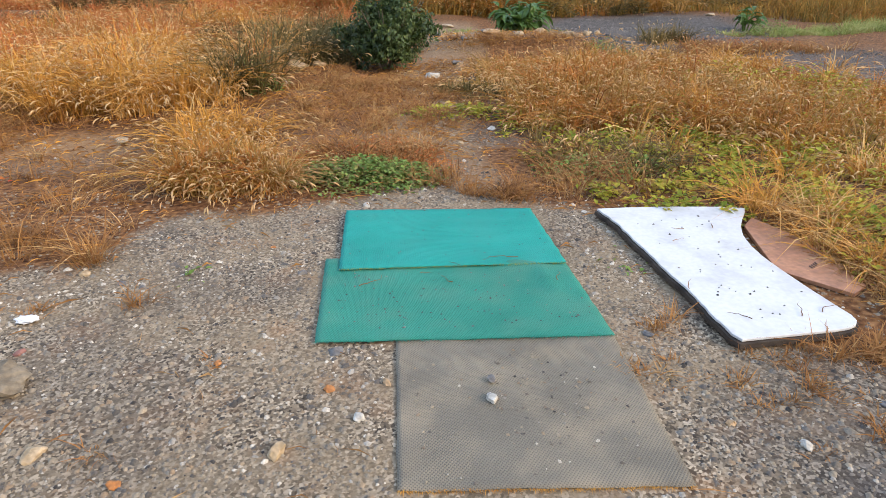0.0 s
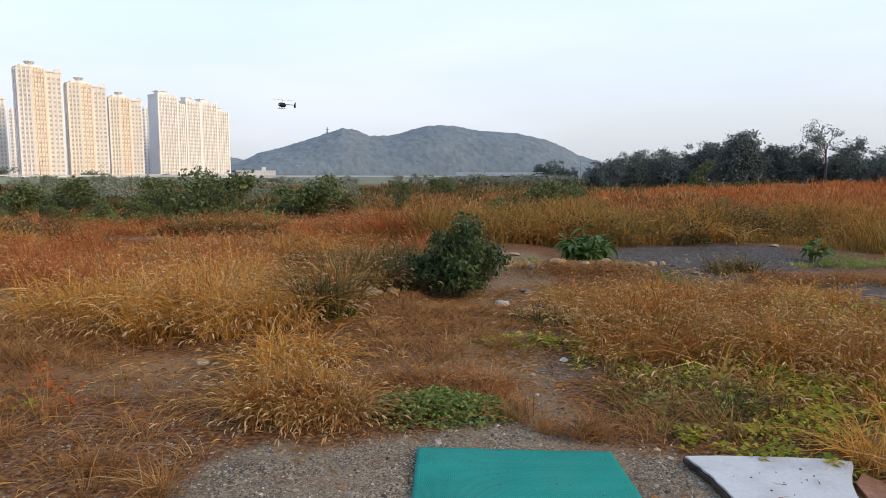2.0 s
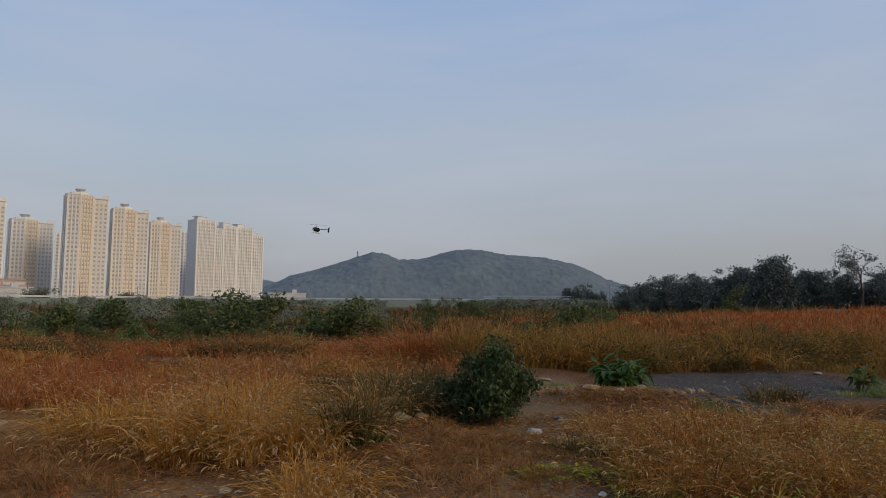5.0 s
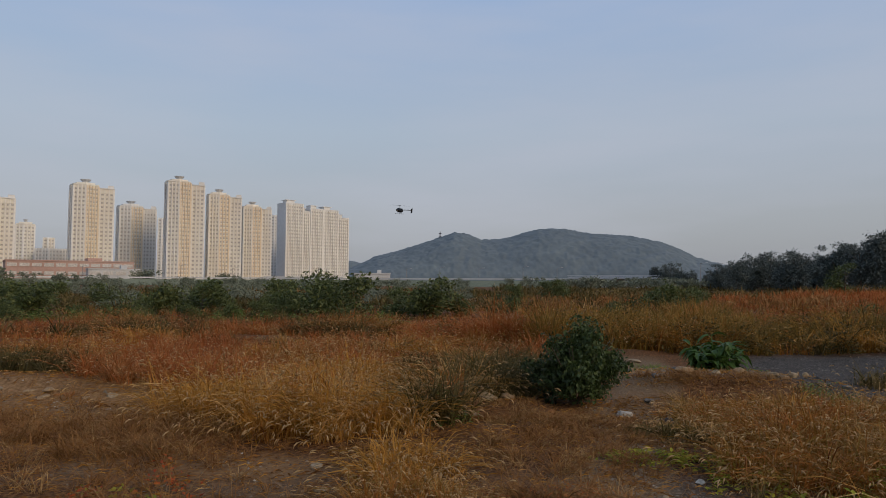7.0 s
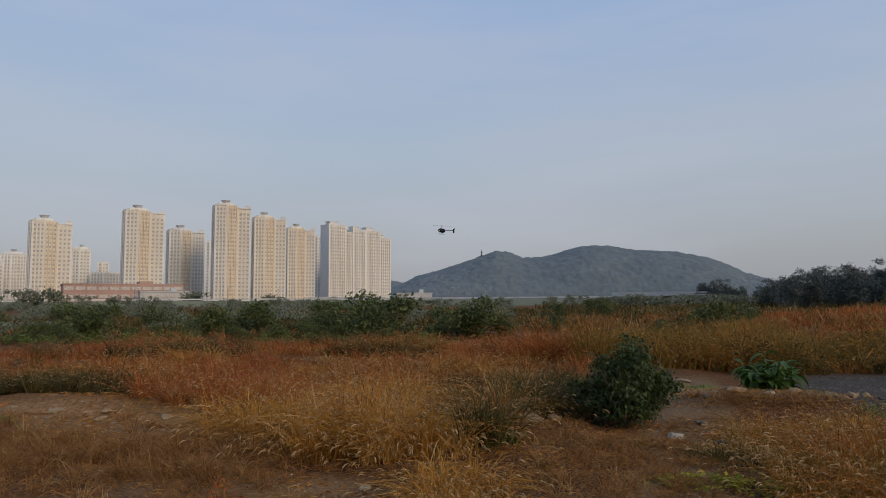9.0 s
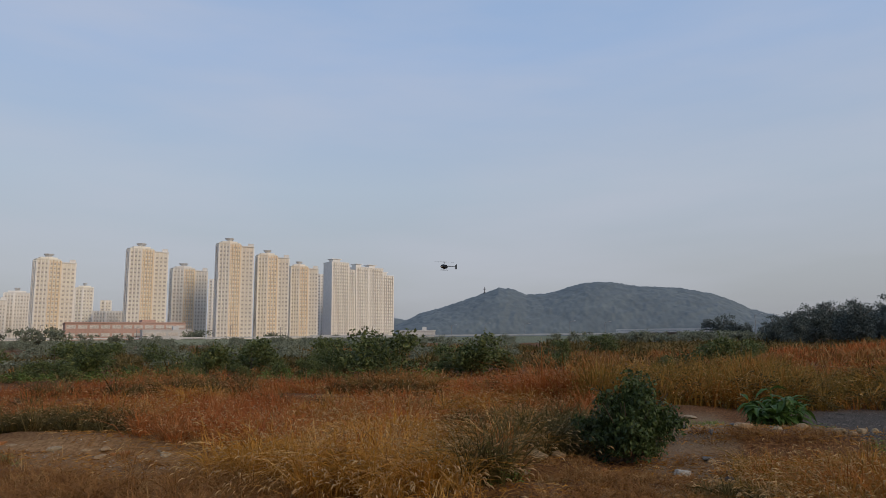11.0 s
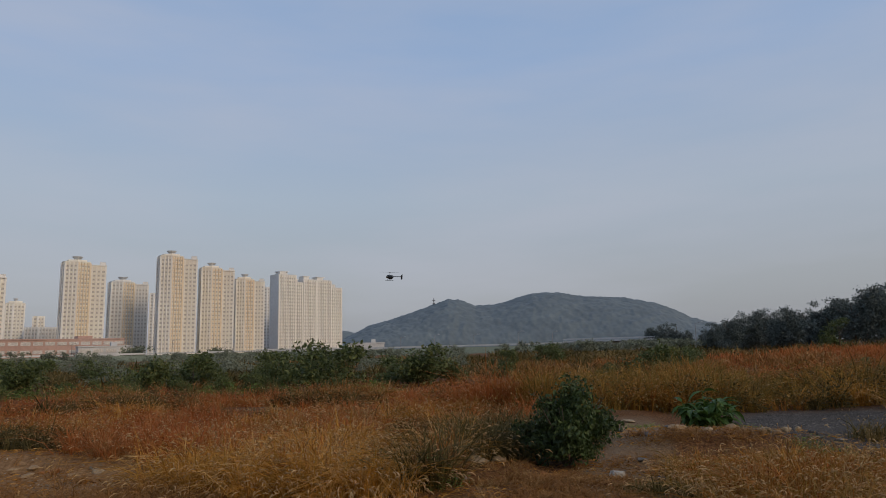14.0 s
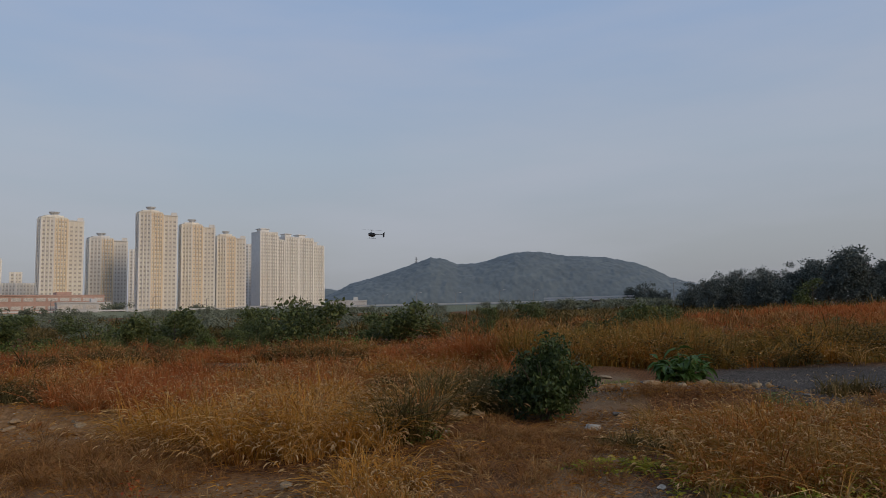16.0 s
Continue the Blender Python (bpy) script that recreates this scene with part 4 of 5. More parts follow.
    if HV:
        hd = part("seed_heads", mesh_np("seed_heads", np.concatenate(HV), np.concatenate(HT)), M_HEAD)
        toned(hd, htone)
        tagged(hd, "pale drooping foxtail seed heads", kind="stuff")
        hd.parent = ob


grass("straw_grass", [(-3.5, 7.9, 1.5, 1.0, 5600, 0.46), (-2.3, 7.7, 0.8, 0.8, 2200, 0.42), (-1.4, 5.9, 0.4, 0.6, 1100, 0.28), (-4.2, 10.3, 1.8, 1.1, 2600, 0.42), (-2.3, 9.6, 1.2, 0.9, 2400, 0.45),
                      (3.4, 4.6, 0.8, 1.4, 1000, 0.26)]
      + spots(1, 14, -12, -1, 10, 17, 350, 0.45) + spots(2, 8, 2.2, 5.2, 5, 9, 250, 0.4) + spots(21, 8, 1, 12, 17, 23, 250, 0.8),
      M_STRAW, "straw-yellow foxtail grass in drooping clumps", 101, w=0.0068, lean=0.26, curl=0.8, foxtail=0.38, head=0.10)
grass("tangled_grass", [(2.78, 3.2, 0.32, 1.0, 620, 0.26), (2.66, 3.0, 0.12, 0.8, 420, 0.18), (2.95, 2.5, 0.4, 0.6, 900, 0.22), (2.5, 3.85, 0.15, 0.15, 160, 0.4)],
      M_STRAW, "tangled straw-coloured dry grass leaning over the boards", 111, w=0.005, lean=0.75, curl=0.9)
grass("tangled_litter", [(2.75, 3.0, 0.35, 1.1, 1500, 0.18), (2.3, 2.05, 0.4, 0.15, 700, 0.09), (1.9, 2.08, 0.3, 0.08, 300, 0.07), (1.9, 5.0, 0.8, 0.5, 900, 0.16)],
      M_BROWN, "brown dry litter grass beside the boards", 112, w=0.006, lean=0.8, curl=0.8)
grass("orange_grass", [(-1.15, 4.85, 0.40, 0.42, 3200, 0.33), (-0.85, 4.75, 0.22, 0.28, 900, 0.28), (3.2, 7.4, 1.9, 2.0, 11000, 0.40), (2.3, 8.8, 1.0, 1.0, 3000, 0.42), (4.6, 6.0, 1.4, 1.4, 4500, 0.40), (2.0, 6.4, 0.7, 0.8, 1800, 0.3),
                       (5.4, 4.3, 1.6, 1.2, 3000, 0.35)]
      + spots(3, 16, -14, 0, 11, 22, 400, 0.5) + spots(4, 12, 0, 14, 16.5, 24, 350, 0.8),
      M_ORANGE, "orange-brown dry grass in tangled clumps", 102, w=0.0066, lean=0.30, curl=0.8, foxtail=0.27, head=0.09)
grass("rust_grass", [(-4.8, 9.0, 1.0, 0.5, 1800, 0.42), (-3.6, 11.8, 2.4, 1.1, 4000, 0.42), (-2.6, 8.6, 1.6, 0.7, 1300, 0.44), (-7.0, 11.2, 2.0, 1.0, 3000, 0.4), (-6.0, 10.0, 1.6, 1.0, 4500, 0.42), (-8.5, 14.0, 4.5, 2.6, 7500, 0.42), (-3.5, 15.0, 3.5, 2.6, 7500, 0.45), (-1.5, 17.5, 0.9, 0.8, 1800, 1.0), (-5.0, 21.0, 5.0, 3.0, 7000, 0.5),
                     (-13.0, 20.0, 5.0, 3.5, 6000, 0.45), (-18.0, 15.0, 5.0, 3.5, 5000, 0.45), (-11.0, 11.5, 2.5, 1.0, 2500, 0.4)]
      + spots(5, 10, 2.2, 5.0, 5.5, 9, 200, 0.35) + spots(6, 16, 3, 18, 19, 28, 350, 0.9),
      M_RUST, "rust-red fine grass across the field", 103, w=0.0055, lean=0.32, curl=0.5, foxtail=0.16, head=0.08)
grass("ochre_grass", [(2.5, 19.0, 3.6, 2.0, 8000, 0.82), (7.5, 20.5, 4.0, 2.0, 7000, 0.78), (13.5, 20.5, 4.0, 2.6, 6000, 0.8), (0.6, 17.2, 1.6, 0.9, 2500, 0.75), (12.0, 16.0, 2.0, 2.0, 2500, 0.7), (4.5, 24.5, 5.0, 2.0, 4000, 0.9)]
      + spots(51, 12, 0.5, 10, 16.2, 17.6, 130, 0.35),
      M_OCHRE, "tall ochre-yellow grass in upright stands", 104, w=0.0075, lean=0.3, curl=0.35, tuft=0.09)
grass("olive_weeds", [(-1.3, 10.3, 0.95, 0.8, 3400, 0.46), (-2.3, 12.0, 0.9, 0.6, 1800, 0.45), (-9.6, 10.2, 2.6, 0.6, 2600, 0.42), (-0.6, 11.8, 0.6, 0.8, 900, 0.5), (-9.4, 10.8, 2.4, 0.6, 2600, 0.35), (-1.5, 7.9, 0.28, 0.3, 800, 0.5), (1.9, 4.95, 0.7, 0.4, 900, 0.15), (10.0, 22.0, 3.5, 2.5, 3500, 0.8), (16.0, 18.5, 3.0, 2.5, 3000, 0.8), (1.2, 7.6, 0.5, 0.5, 700, 0.2),
                      (-11.5, 17.5, 2.2, 0.9, 2500, 0.5), (-6.5, 19.0, 2.0, 0.8, 2000, 0.5), (5.2, 12.0, 0.5, 0.3, 500, 0.3)]
      + spots(7, 18, -16, 0, 10, 24, 300, 0.5) + spots(8, 14, 2, 18, 17.5, 27, 300, 0.8) + spots(9, 8, 1.8, 5, 4.8, 8, 150, 0.25),
      M_OLIVE, "dull olive-green weeds among the grass", 105, w=0.008, lean=0.4, curl=0.5, foxtail=0.12, head=0.085)
grass("brown_grass", [(1.4, 10.4, 0.8, 1.2, 600, 0.12), (2.4, 11.2, 1.2, 0.5, 1200, 0.16), (0.5, 8.3, 0.8, 0.6, 2200, 0.13), (-2.6, 4.3, 1.0, 0.7, 800, 0.2), (-1.9, 3.75, 0.45, 0.3, 360, 0.18), (-4.0, 5.2, 1.6, 1.2, 1500, 0.2), (-4.6, 6.6, 1.6, 0.9, 3500, 0.22), (-7.5, 6.2, 2.2, 1.2, 4500, 0.2), (0.6, 7.8, 0.6, 0.6, 900, 0.12), (0.1, 6.9, 1.1, 1.0, 4500, 0.12), (-0.3, 8.6, 0.9, 0.7, 2500, 0.13), (0.75, 4.25, 0.3, 0.12, 1200, 0.11), (2.6, 2.3, 0.5, 0.5, 2600, 0.14), (2.2, 2.12, 0.35, 0.12, 900, 0.12), (2.6, 3.2, 0.2, 0.9, 1400, 0.16),
                      (2.6, 10.7, 1.3, 0.5, 1500, 0.13), (6.4, 10.9, 1.5, 0.45, 2600, 0.25), (-5.8, 6.4, 2.0, 1.1, 4200, 0.2), (-8.0, 7.0, 2.0, 1.2, 2500, 0.18), (1.5, 4.5, 0.5, 0.4, 900, 0.16), (-0.1, 5.35, 0.65, 0.22, 1500, 0.2), (-0.1, 5.0, 0.6, 0.2, 600, 0.17), (0.35, 4.7, 0.2, 0.2, 250, 0.14), (3.2, 2.6, 0.5, 0.7, 1500, 0.2)]
      + spots(41, 30, -5, 2.2, 4.6, 10, 110, 0.10) + spots(42, 12, 0.2, 3, 8, 12.5, 120, 0.12) + spots(43, 10, -9, -4, 5, 9.5, 150, 0.16),
      M_BROWN, "short dead red-brown grass lying over the soil", 106, w=0.004, lean=0.7, curl=0.6)
grass("field_grass", [(14, 42, 18, 12, 7000, 0.6), (-10, 75, 50, 24, 4000, 0.6), (-16, 30, 16, 4, 2500, 0.45)],
      M_BROWN, "brown and rust grass over the far field", 107, w=0.018, lean=0.3, curl=0.35, tuft=0.12)
grass("dull_field_grass", [(-20, 42, 26, 14, 9000, 0.6), (-45, 40, 20, 20, 4000, 0.6), (-14, 80, 50, 24, 6000, 0.8), (10, 100, 28, 40, 7000, 0.8)],
      M_OLIVE, "dull green weeds over the far field", 113, w=0.02, lean=0.35, curl=0.4, tuft=0.14)
grass("red_field_grass", [(34, 55, 20, 16, 13000, 0.7), (24, 36, 9, 8, 6500, 0.7), (13, 48, 9, 12, 4000, 0.45), (50, 50, 14, 18, 3500, 0.7), (22, 24, 5, 5, 3000, 0.9)],
      M_RUST, "tall red grass on the raised far side of the field", 108, w=0.015, lean=0.22, curl=0.25, tuft=0.12)
grass("green_grass", [(8.9, 13.2, 1.9, 0.6, 3500, 0.16), (12.0, 13.6, 2.0, 0.8, 2500, 0.16), (1.75, 13.6, 0.35, 0.3, 500, 0.1), (-8.5, 8.0, 0.6, 0.25, 500, 0.06)],
      M_LIME, "short pale green grass on open ground", 109, w=0.006, lean=0.4, curl=0.4, avoid=False)


grass("gravel_tufts", [(-1.2, 2.95, 0.07, 0.07, 60, 0.10), (-1.02, 1.88, 0.03, 0.03, 30, 0.09), (1.15, 2.15, 0.16, 0.12, 260, 0.05), (1.45, 1.95, 0.14, 0.10, 200, 0.05), (1.28, 2.55, 0.10, 0.12, 120, 0.08), (-0.72, 2.36, 0.05, 0.05, 40, 0.03),
                       (-1.75, 2.95, 0.15, 0.12, 120, 0.06), (-0.9, 4.05, 0.12, 0.06, 90, 0.06), (1.95, 1.75, 0.2, 0.14, 260, 0.08), (1.75, 1.95, 0.3, 0.15, 300, 0.06), (1.6, 1.6, 0.25, 0.12, 160, 0.05), (1.62, 2.22, 0.2, 0.05, 140, 0.07), (-1.55, 3.45, 0.12, 0.1, 160, 0.2), (2.05, 2.2, 0.2, 0.05, 200, 0.12)],
      M_BROWN, "small dry tufts sprouting from the gravel", 110, w=0.004, lean=0.6, curl=0.6, avoid=False, tuft=0.02)


def litter(name, n, area, mat, label, seed, mask):
    """Dry stalks and bits of straw lying flat on the soil."""
    q = np.random.default_rng(seed)
    x, y = q.uniform(area[0], area[1], n), q.uniform(area[2], area[3], n)
    keep = mask(x, y) > q.random(n)
    x, y = x[keep], y[keep]
    n = len(x)
    a, L = q.uniform(0, 2 * math.pi, n), q.uniform(0.03, 0.16, n)
    w = q.uniform(0.001, 0.003, n) * (0.5 + 0.09 * y)
    dx, dy = np.cos(a) * L / 2, np.sin(a) * L / 2
    sx, sy = -np.sin(a) * w / 2, np.cos(a) * w / 2
    rows = []
    for f, g, up in ((-1, -1, 0.0), (-1, 1, 0.002), (0.1, 1, 0.02), (0.1, -1, 0.018), (1, 0, 0.004)):
        px, py = x + dx * f + sx * g + (sx * 6 if f == 0.1 else 0), y + dy * f + sy * g + (sy * 6 if f == 0.1 else 0)
        rows.append(np.stack([px, py, gz(px, py) + 0.004 + up * q.uniform(0.3, 1.2, n)], 1))
    v = np.stack(rows, 1).reshape(-1, 3)
    i = np.arange(n)[:, None] * 5
    ob = part(name, mesh_np(name, v, np.concatenate([i + k for k in ([0, 3, 2], [0, 2, 1], [3, 4, 2])])), mat)
    toned(ob, [np.repeat(vnoise(x, y, 0.5, 2), 5)])
    tagged(ob, label, "straw", kind="stuff")


def field(x, y):
    return np.clip(1 - bare_mask(x, y), 0, 1) * (0.3 + 0.7 * sstep(4.2, 5.6, y)) * (1 - np.clip(ell(x, y, 6.0, 14.6, 2.7, 2.9), 0, 1)) * (0.35 + 0.9 * vnoise(x, y, 0.6, 4))


litter("brown_straw", 46000, (-9, 6, 3.4, 11), M_BROWN, "broken brown straw lying over the soil", 131, field)
litter("pale_straw", 22000, (-9, 6, 3.4, 12.5), M_STRAW, "bleached yellow straw lying over the soil", 132, field)
litter("gravel_straw", 700, (-2.6, 2.6, 1.3, 4.4), M_BROWN, "bits of straw lying on the gravel", 133, lambda x, y: off_mats(x, y) * 0.8 * vnoise(x, y, 0.4, 6))


def leaf_patch(name, patches, size, mat, label, seed, category):
    """Low leafy weeds: leaves near the ground over several ellipses (cx, cy, rx, ry, count, height)."""
    q = np.random.default_rng(seed)
    V, T, o, tone = [], [], 0, []
    for cx, cy, rx, ry, n, h in patches:
        p, _, which = in_ellipse(n, cx, cy, rx, ry, q, 0.07, 22)
        k = which.max() + 1
        lift, shade = q.uniform(0.45, 1.15, k)[which], q.random(k)[which]
        dome = np.clip(1 - ((p[:, 0] - cx) / rx) ** 2 - ((p[:, 1] - cy) / ry) ** 2, 0.1, 1) ** 0.5
        z = gz(p[:, 0], p[:, 1]) + h * dome * lift * q.uniform(0.2, 1.0, len(p))
        P = np.stack([p[:, 0], p[:, 1], z], 1)
        a = q.uniform(0, 2 * math.pi, len(p))
        d = np.stack([np.cos(a), np.sin(a), q.normal(0.15, 0.35, len(p))], 1)
        d /= np.linalg.norm(d, axis=1)[:, None]
        s = np.cross(d, np.array([0, 0, 1.0]) + q.normal(0, 0.3, (len(p), 3)))
        s /= np.linalg.norm(s, axis=1)[:, None]
        up = np.cross(s, d)
        L = size * q.uniform(0.55, 1.4, len(p))[:, None]
        v = np.stack([P, P + d * L * 0.45 + s * L * 0.3 + up * L * 0.12, P + d * L - up * L * 0.1, P + d * L * 0.45 - s * L * 0.3 + up * L * 0.12], 1).reshape(-1, 3)
        i = np.arange(len(p))[:, None] * 4
        V.append(v)
        tone.append(np.repeat(shade, 4))
        T += [i + [0, 1, 2] + o, i + [0, 2, 3] + o]
        o += len(v)
    ob = part(name, mesh_np(name, np.concatenate(V), np.concatenate(T)), mat)
    toned(ob, tone)
    tagged(ob, label, category, kind="stuff")


leaf_patch("green_weeds", [(-0.98, 3.27, 0.05, 0.02, 10, 0.02), (1.27, 3.1, 0.09, 0.10, 22, 0.02), (-0.15, 4.74, 0.5, 0.28, 4000, 0.17), (0.2, 4.75, 0.2, 0.22, 1300, 0.11), (1.75, 4.75, 0.55, 0.4, 900, 0.16), (3.8, 10.6, 0.45, 0.3, 700, 0.3), (-1.45, 8.0, 0.3, 0.3, 700, 0.45), (3.55, 12.9, 0.3, 0.2, 300, 0.2), (-2.0, 13.8, 0.3, 0.3, 300, 0.4),
                           (8.0, 13.1, 0.6, 0.35, 800, 0.35), (-19, 24.5, 4.5, 1.0, 2500, 0.45), (-26, 24.0, 4.0, 1.0, 2000, 0.45)],
           0.036, M_WEED, "low green leafy weeds beside the matting", 121, "weeds")
leaf_patch("vine_leaves", [(1.9, 4.25, 0.65, 0.14, 420, 0.12), (2.6, 4.3, 0.6, 0.4, 500, 0.16), (0.9, 6.6, 0.7, 0.2, 600, 0.1), (1.6, 6.3, 0.6, 0.5, 500, 0.15), (3.6, 4.4, 0.9, 1.0, 1700, 0.22), (2.3, 5.2, 1.0, 0.7, 1500, 0.18), (3.2, 3.4, 0.5, 0.6, 500, 0.2), (4.3, 5.8, 0.8, 0.9, 900, 0.28), (3.0, 3.5, 0.4, 0.7, 900, 0.2), (2.75, 2.9, 0.25, 0.6, 260, 0.14),
                           (4.9, 6.9, 0.6, 0.8, 900, 0.42), (3.0, 6.2, 1.0, 0.8, 500, 0.28), (2.6, 5.2, 1.2, 0.5, 600, 0.2), (3.9, 7.6, 0.9, 0.7, 400, 0.4), (-3.4, 4.7, 0.5, 0.3, 120, 0.2), (2.05, 3.82, 0.32, 0.07, 150, 0.15), (1.75, 3.9, 0.4, 0.08, 160, 0.13), (2.2, 3.72, 0.12, 0.1, 60, 0.13)],
           0.046, M_VINE, "yellow-green creeping vine leaves over the grass", 122, "vine")


leaf_patch("pinkish_weeds", [(0.0, 5.2, 0.6, 0.16, 1500, 0.2), (0.35, 4.95, 0.2, 0.12, 350, 0.16), (-0.6, 5.0, 0.2, 0.2, 400, 0.2), (1.7, 8.2, 0.4, 0.4, 900, 0.5), (6.2, 10.8, 1.2, 0.35, 1500, 0.3)], 0.022, M_RUST, "pinkish-brown dry weeds with fine leaves", 127, "weeds")
leaf_patch("red_weeds", [(-3.25, 5.15, 0.10, 0.10, 90, 0.34), (-3.6, 4.8, 0.2, 0.15, 60, 0.16), (-2.9, 4.9, 0.12, 0.1, 40, 0.12)], 0.045, M_REDLEAF, "red-leaved weed on the bare soil", 126, "weeds")
leaf_patch("green_bramble", [(-11, 24, 3.5, 0.8, 1500, 0.6), (-18.5, 23.3, 5, 1.0, 2500, 0.6), (-26, 22.6, 5, 1.0, 2200, 0.6), (-6.5, 25, 1.5, 0.6, 600, 0.5)], 0.10, M_WEED, "low green bramble in front of the field shrubs", 128, "bramble")
leaf_patch("ochre_weeds", [(x, y, rx * 0.9, ry, n, h) for x, y, rx, ry, n, h in spots(31, 46, -1.0, 7.5, 16.8, 21, 260, 1.0) + spots(32, 34, 7.5, 18, 17.5, 24, 240, 1.0)],
           0.075, M_OCHRE, "bushy ochre-yellow weeds in a tall stand", 123, "weeds")
leaf_patch("rust_weeds", spots(33, 26, 6, 22, 22, 30, 240, 1.05) + spots(34, 10, -3.5, -0.5, 16.5, 18, 150, 0.8), 0.075, M_RUST, "bushy rust-red weeds behind the ochre stand", 124, "weeds")
leaf_patch("olive_bushes", spots(35, 70, 0, 18, 16.4, 25, 300, 0.9) + [(-1.0, 10.4, 0.9, 0.6, 1300, 0.42), (-9.5, 10.4, 2.6, 0.5, 1500, 0.4), (4.6, 17.2, 0.7, 0.5, 700, 0.8), (7.2, 18.0, 0.9, 0.5, 800, 0.8)] + spots(36, 12, -16, -2, 19, 25, 260, 0.55), 0.08, M_OLIVE, "dull olive bushy weeds among the tall grass", 125, "weeds")


# ---- the big shrub and the broad-leaved plant ----
def make_bush():
    t = empty("big_shrub", pose(0.18, 9.75, float(gz(0.18, 9.75)), 0, 0, 0))
    q = np.random.default_rng(31)
    for i in range(16):
        a = q.uniform(0, 2 * math.pi)
        r = q.uniform(0.25, 0.62)
        bm = bmesh.new()
        rod(bm, (0.03 * math.cos(a), 0.03 * math.sin(a), -0.05), (r * 0.5 * math.cos(a), r * 0.5 * math.sin(a), 0.5), 0.016, 0.010, 6)
        rod(bm, (r * 0.5 * math.cos(a), r * 0.5 * math.sin(a), 0.5), (r * math.cos(a), r * math.sin(a), q.uniform(0.7, 0.95)), 0.010, 0.004, 5)
        part("stem", bm, M_BARK, t)

    def shape(r, k):
        d = r.normal(0, 1, (k, 3))
        d[:, 2] = np.abs(d[:, 2]) * 0.9 - 0.25
        d /= np.linalg.norm(d, axis=1)[:, None]
        rad = r.uniform(0.55, 1.0, k)[:, None]
        c = d * rad * np.array([0.52, 0.48, 0.66]) + np.array([0, 0, 0.36])
        lobe = 0.17 * np.sin(4 * np.arctan2(d[:, 1], d[:, 0]) + 1) + 0.17 * np.sin(9 * d[:, 2] + 6 * d[:, 0] + 1) + r.normal(0, 0.09, k)
        c *= (1 + lobe)[:, None]
        c[:, 0] += 0.28 * (c[:, 2] - 0.4)
        c[:, 2] = np.maximum(c[:, 2], 0.04)
        return c, np.full(k, 1.0)
    v, tr = leaf_cloud(14000, 0.064, shape, 32, 14, 0.05, 0.5, 0.9)
    part("foliage", mesh_np("foliage", v, tr), M_BUSH, t)

    tagged(t, "dense dark green rounded shrub beside the dirt path", "shrub")


def big_leaf():
    """A broad pointed leaf, folded at its midrib and bent over."""
    v, f = [], []
    for i, (s, w) in enumerate(((0, 0.02), (0.15, 0.26), (0.4, 0.36), (0.7, 0.24), (1.0, 0.01))):
        z = 0.12 * math.sin(s * 3.0) - 0.25 * s * s
        v += [(-w / 2, s, z + w * 0.18), (0, s, z), (w / 2, s, z + w * 0.18)]
        if i:
            a = 3 * i - 3
            f += [(a, a + 1, a + 4, a + 3), (a + 1, a + 2, a + 5, a + 4)]
    me = bpy.data.meshes.new("leaf")
    me.from_pydata(v, [], f)
    me.materials.append(M_BIGLEAF)
    return me


def make_plant(x, y, h, r, n, seed, label):
    q = random.Random(seed)
    t = empty("broad_leaved_plant", pose(x, y, float(gz(x, y)), 0, 0, 0))
    tops = []
    for i in range(12):
        a = q.uniform(0, 6.28)
        rr = r * math.sqrt(q.uniform(0.02, 1)) * 0.8
        top = Vector((rr * math.cos(a), rr * math.sin(a), h * (1 - 0.55 * (rr / r) ** 2) * q.uniform(0.8, 1.0)))
        bm = bmesh.new()
        rod(bm, (top.x * 0.3, top.y * 0.3, -0.03), top, 0.012, 0.005, 6)
        part("stem", bm, M_WEED, t)
        tops.append(top)
    me = LEAF
    for i in range(n):
        top = tops[i % len(tops)]
        f = q.uniform(0.35, 1.0)
        ob = part("leaf", me, M_BIGLEAF, t)
        s = 0.30 * q.uniform(0.65, 1.15)
        ob.matrix_local = Matrix.Translation((top.x * (0.3 + 0.7 * f), top.y * (0.3 + 0.7 * f), top.z * f)) @ pose(0, 0, 0, q.uniform(-42, 22), q.uniform(-25, 25), q.uniform(0, 360)) @ Matrix.Scale(s, 4)
    tagged(t, label, "plant")


make_bush()
LEAF = big_leaf()
make_plant(2.75, 12.7, 0.84, 0.62, 260, 3, "broad-leaved bright green plant by the dark gravel")
make_plant(7.9, 14.0, 0.5, 0.45, 45, 4, "dark leafy plant at the edge of the dark gravel")


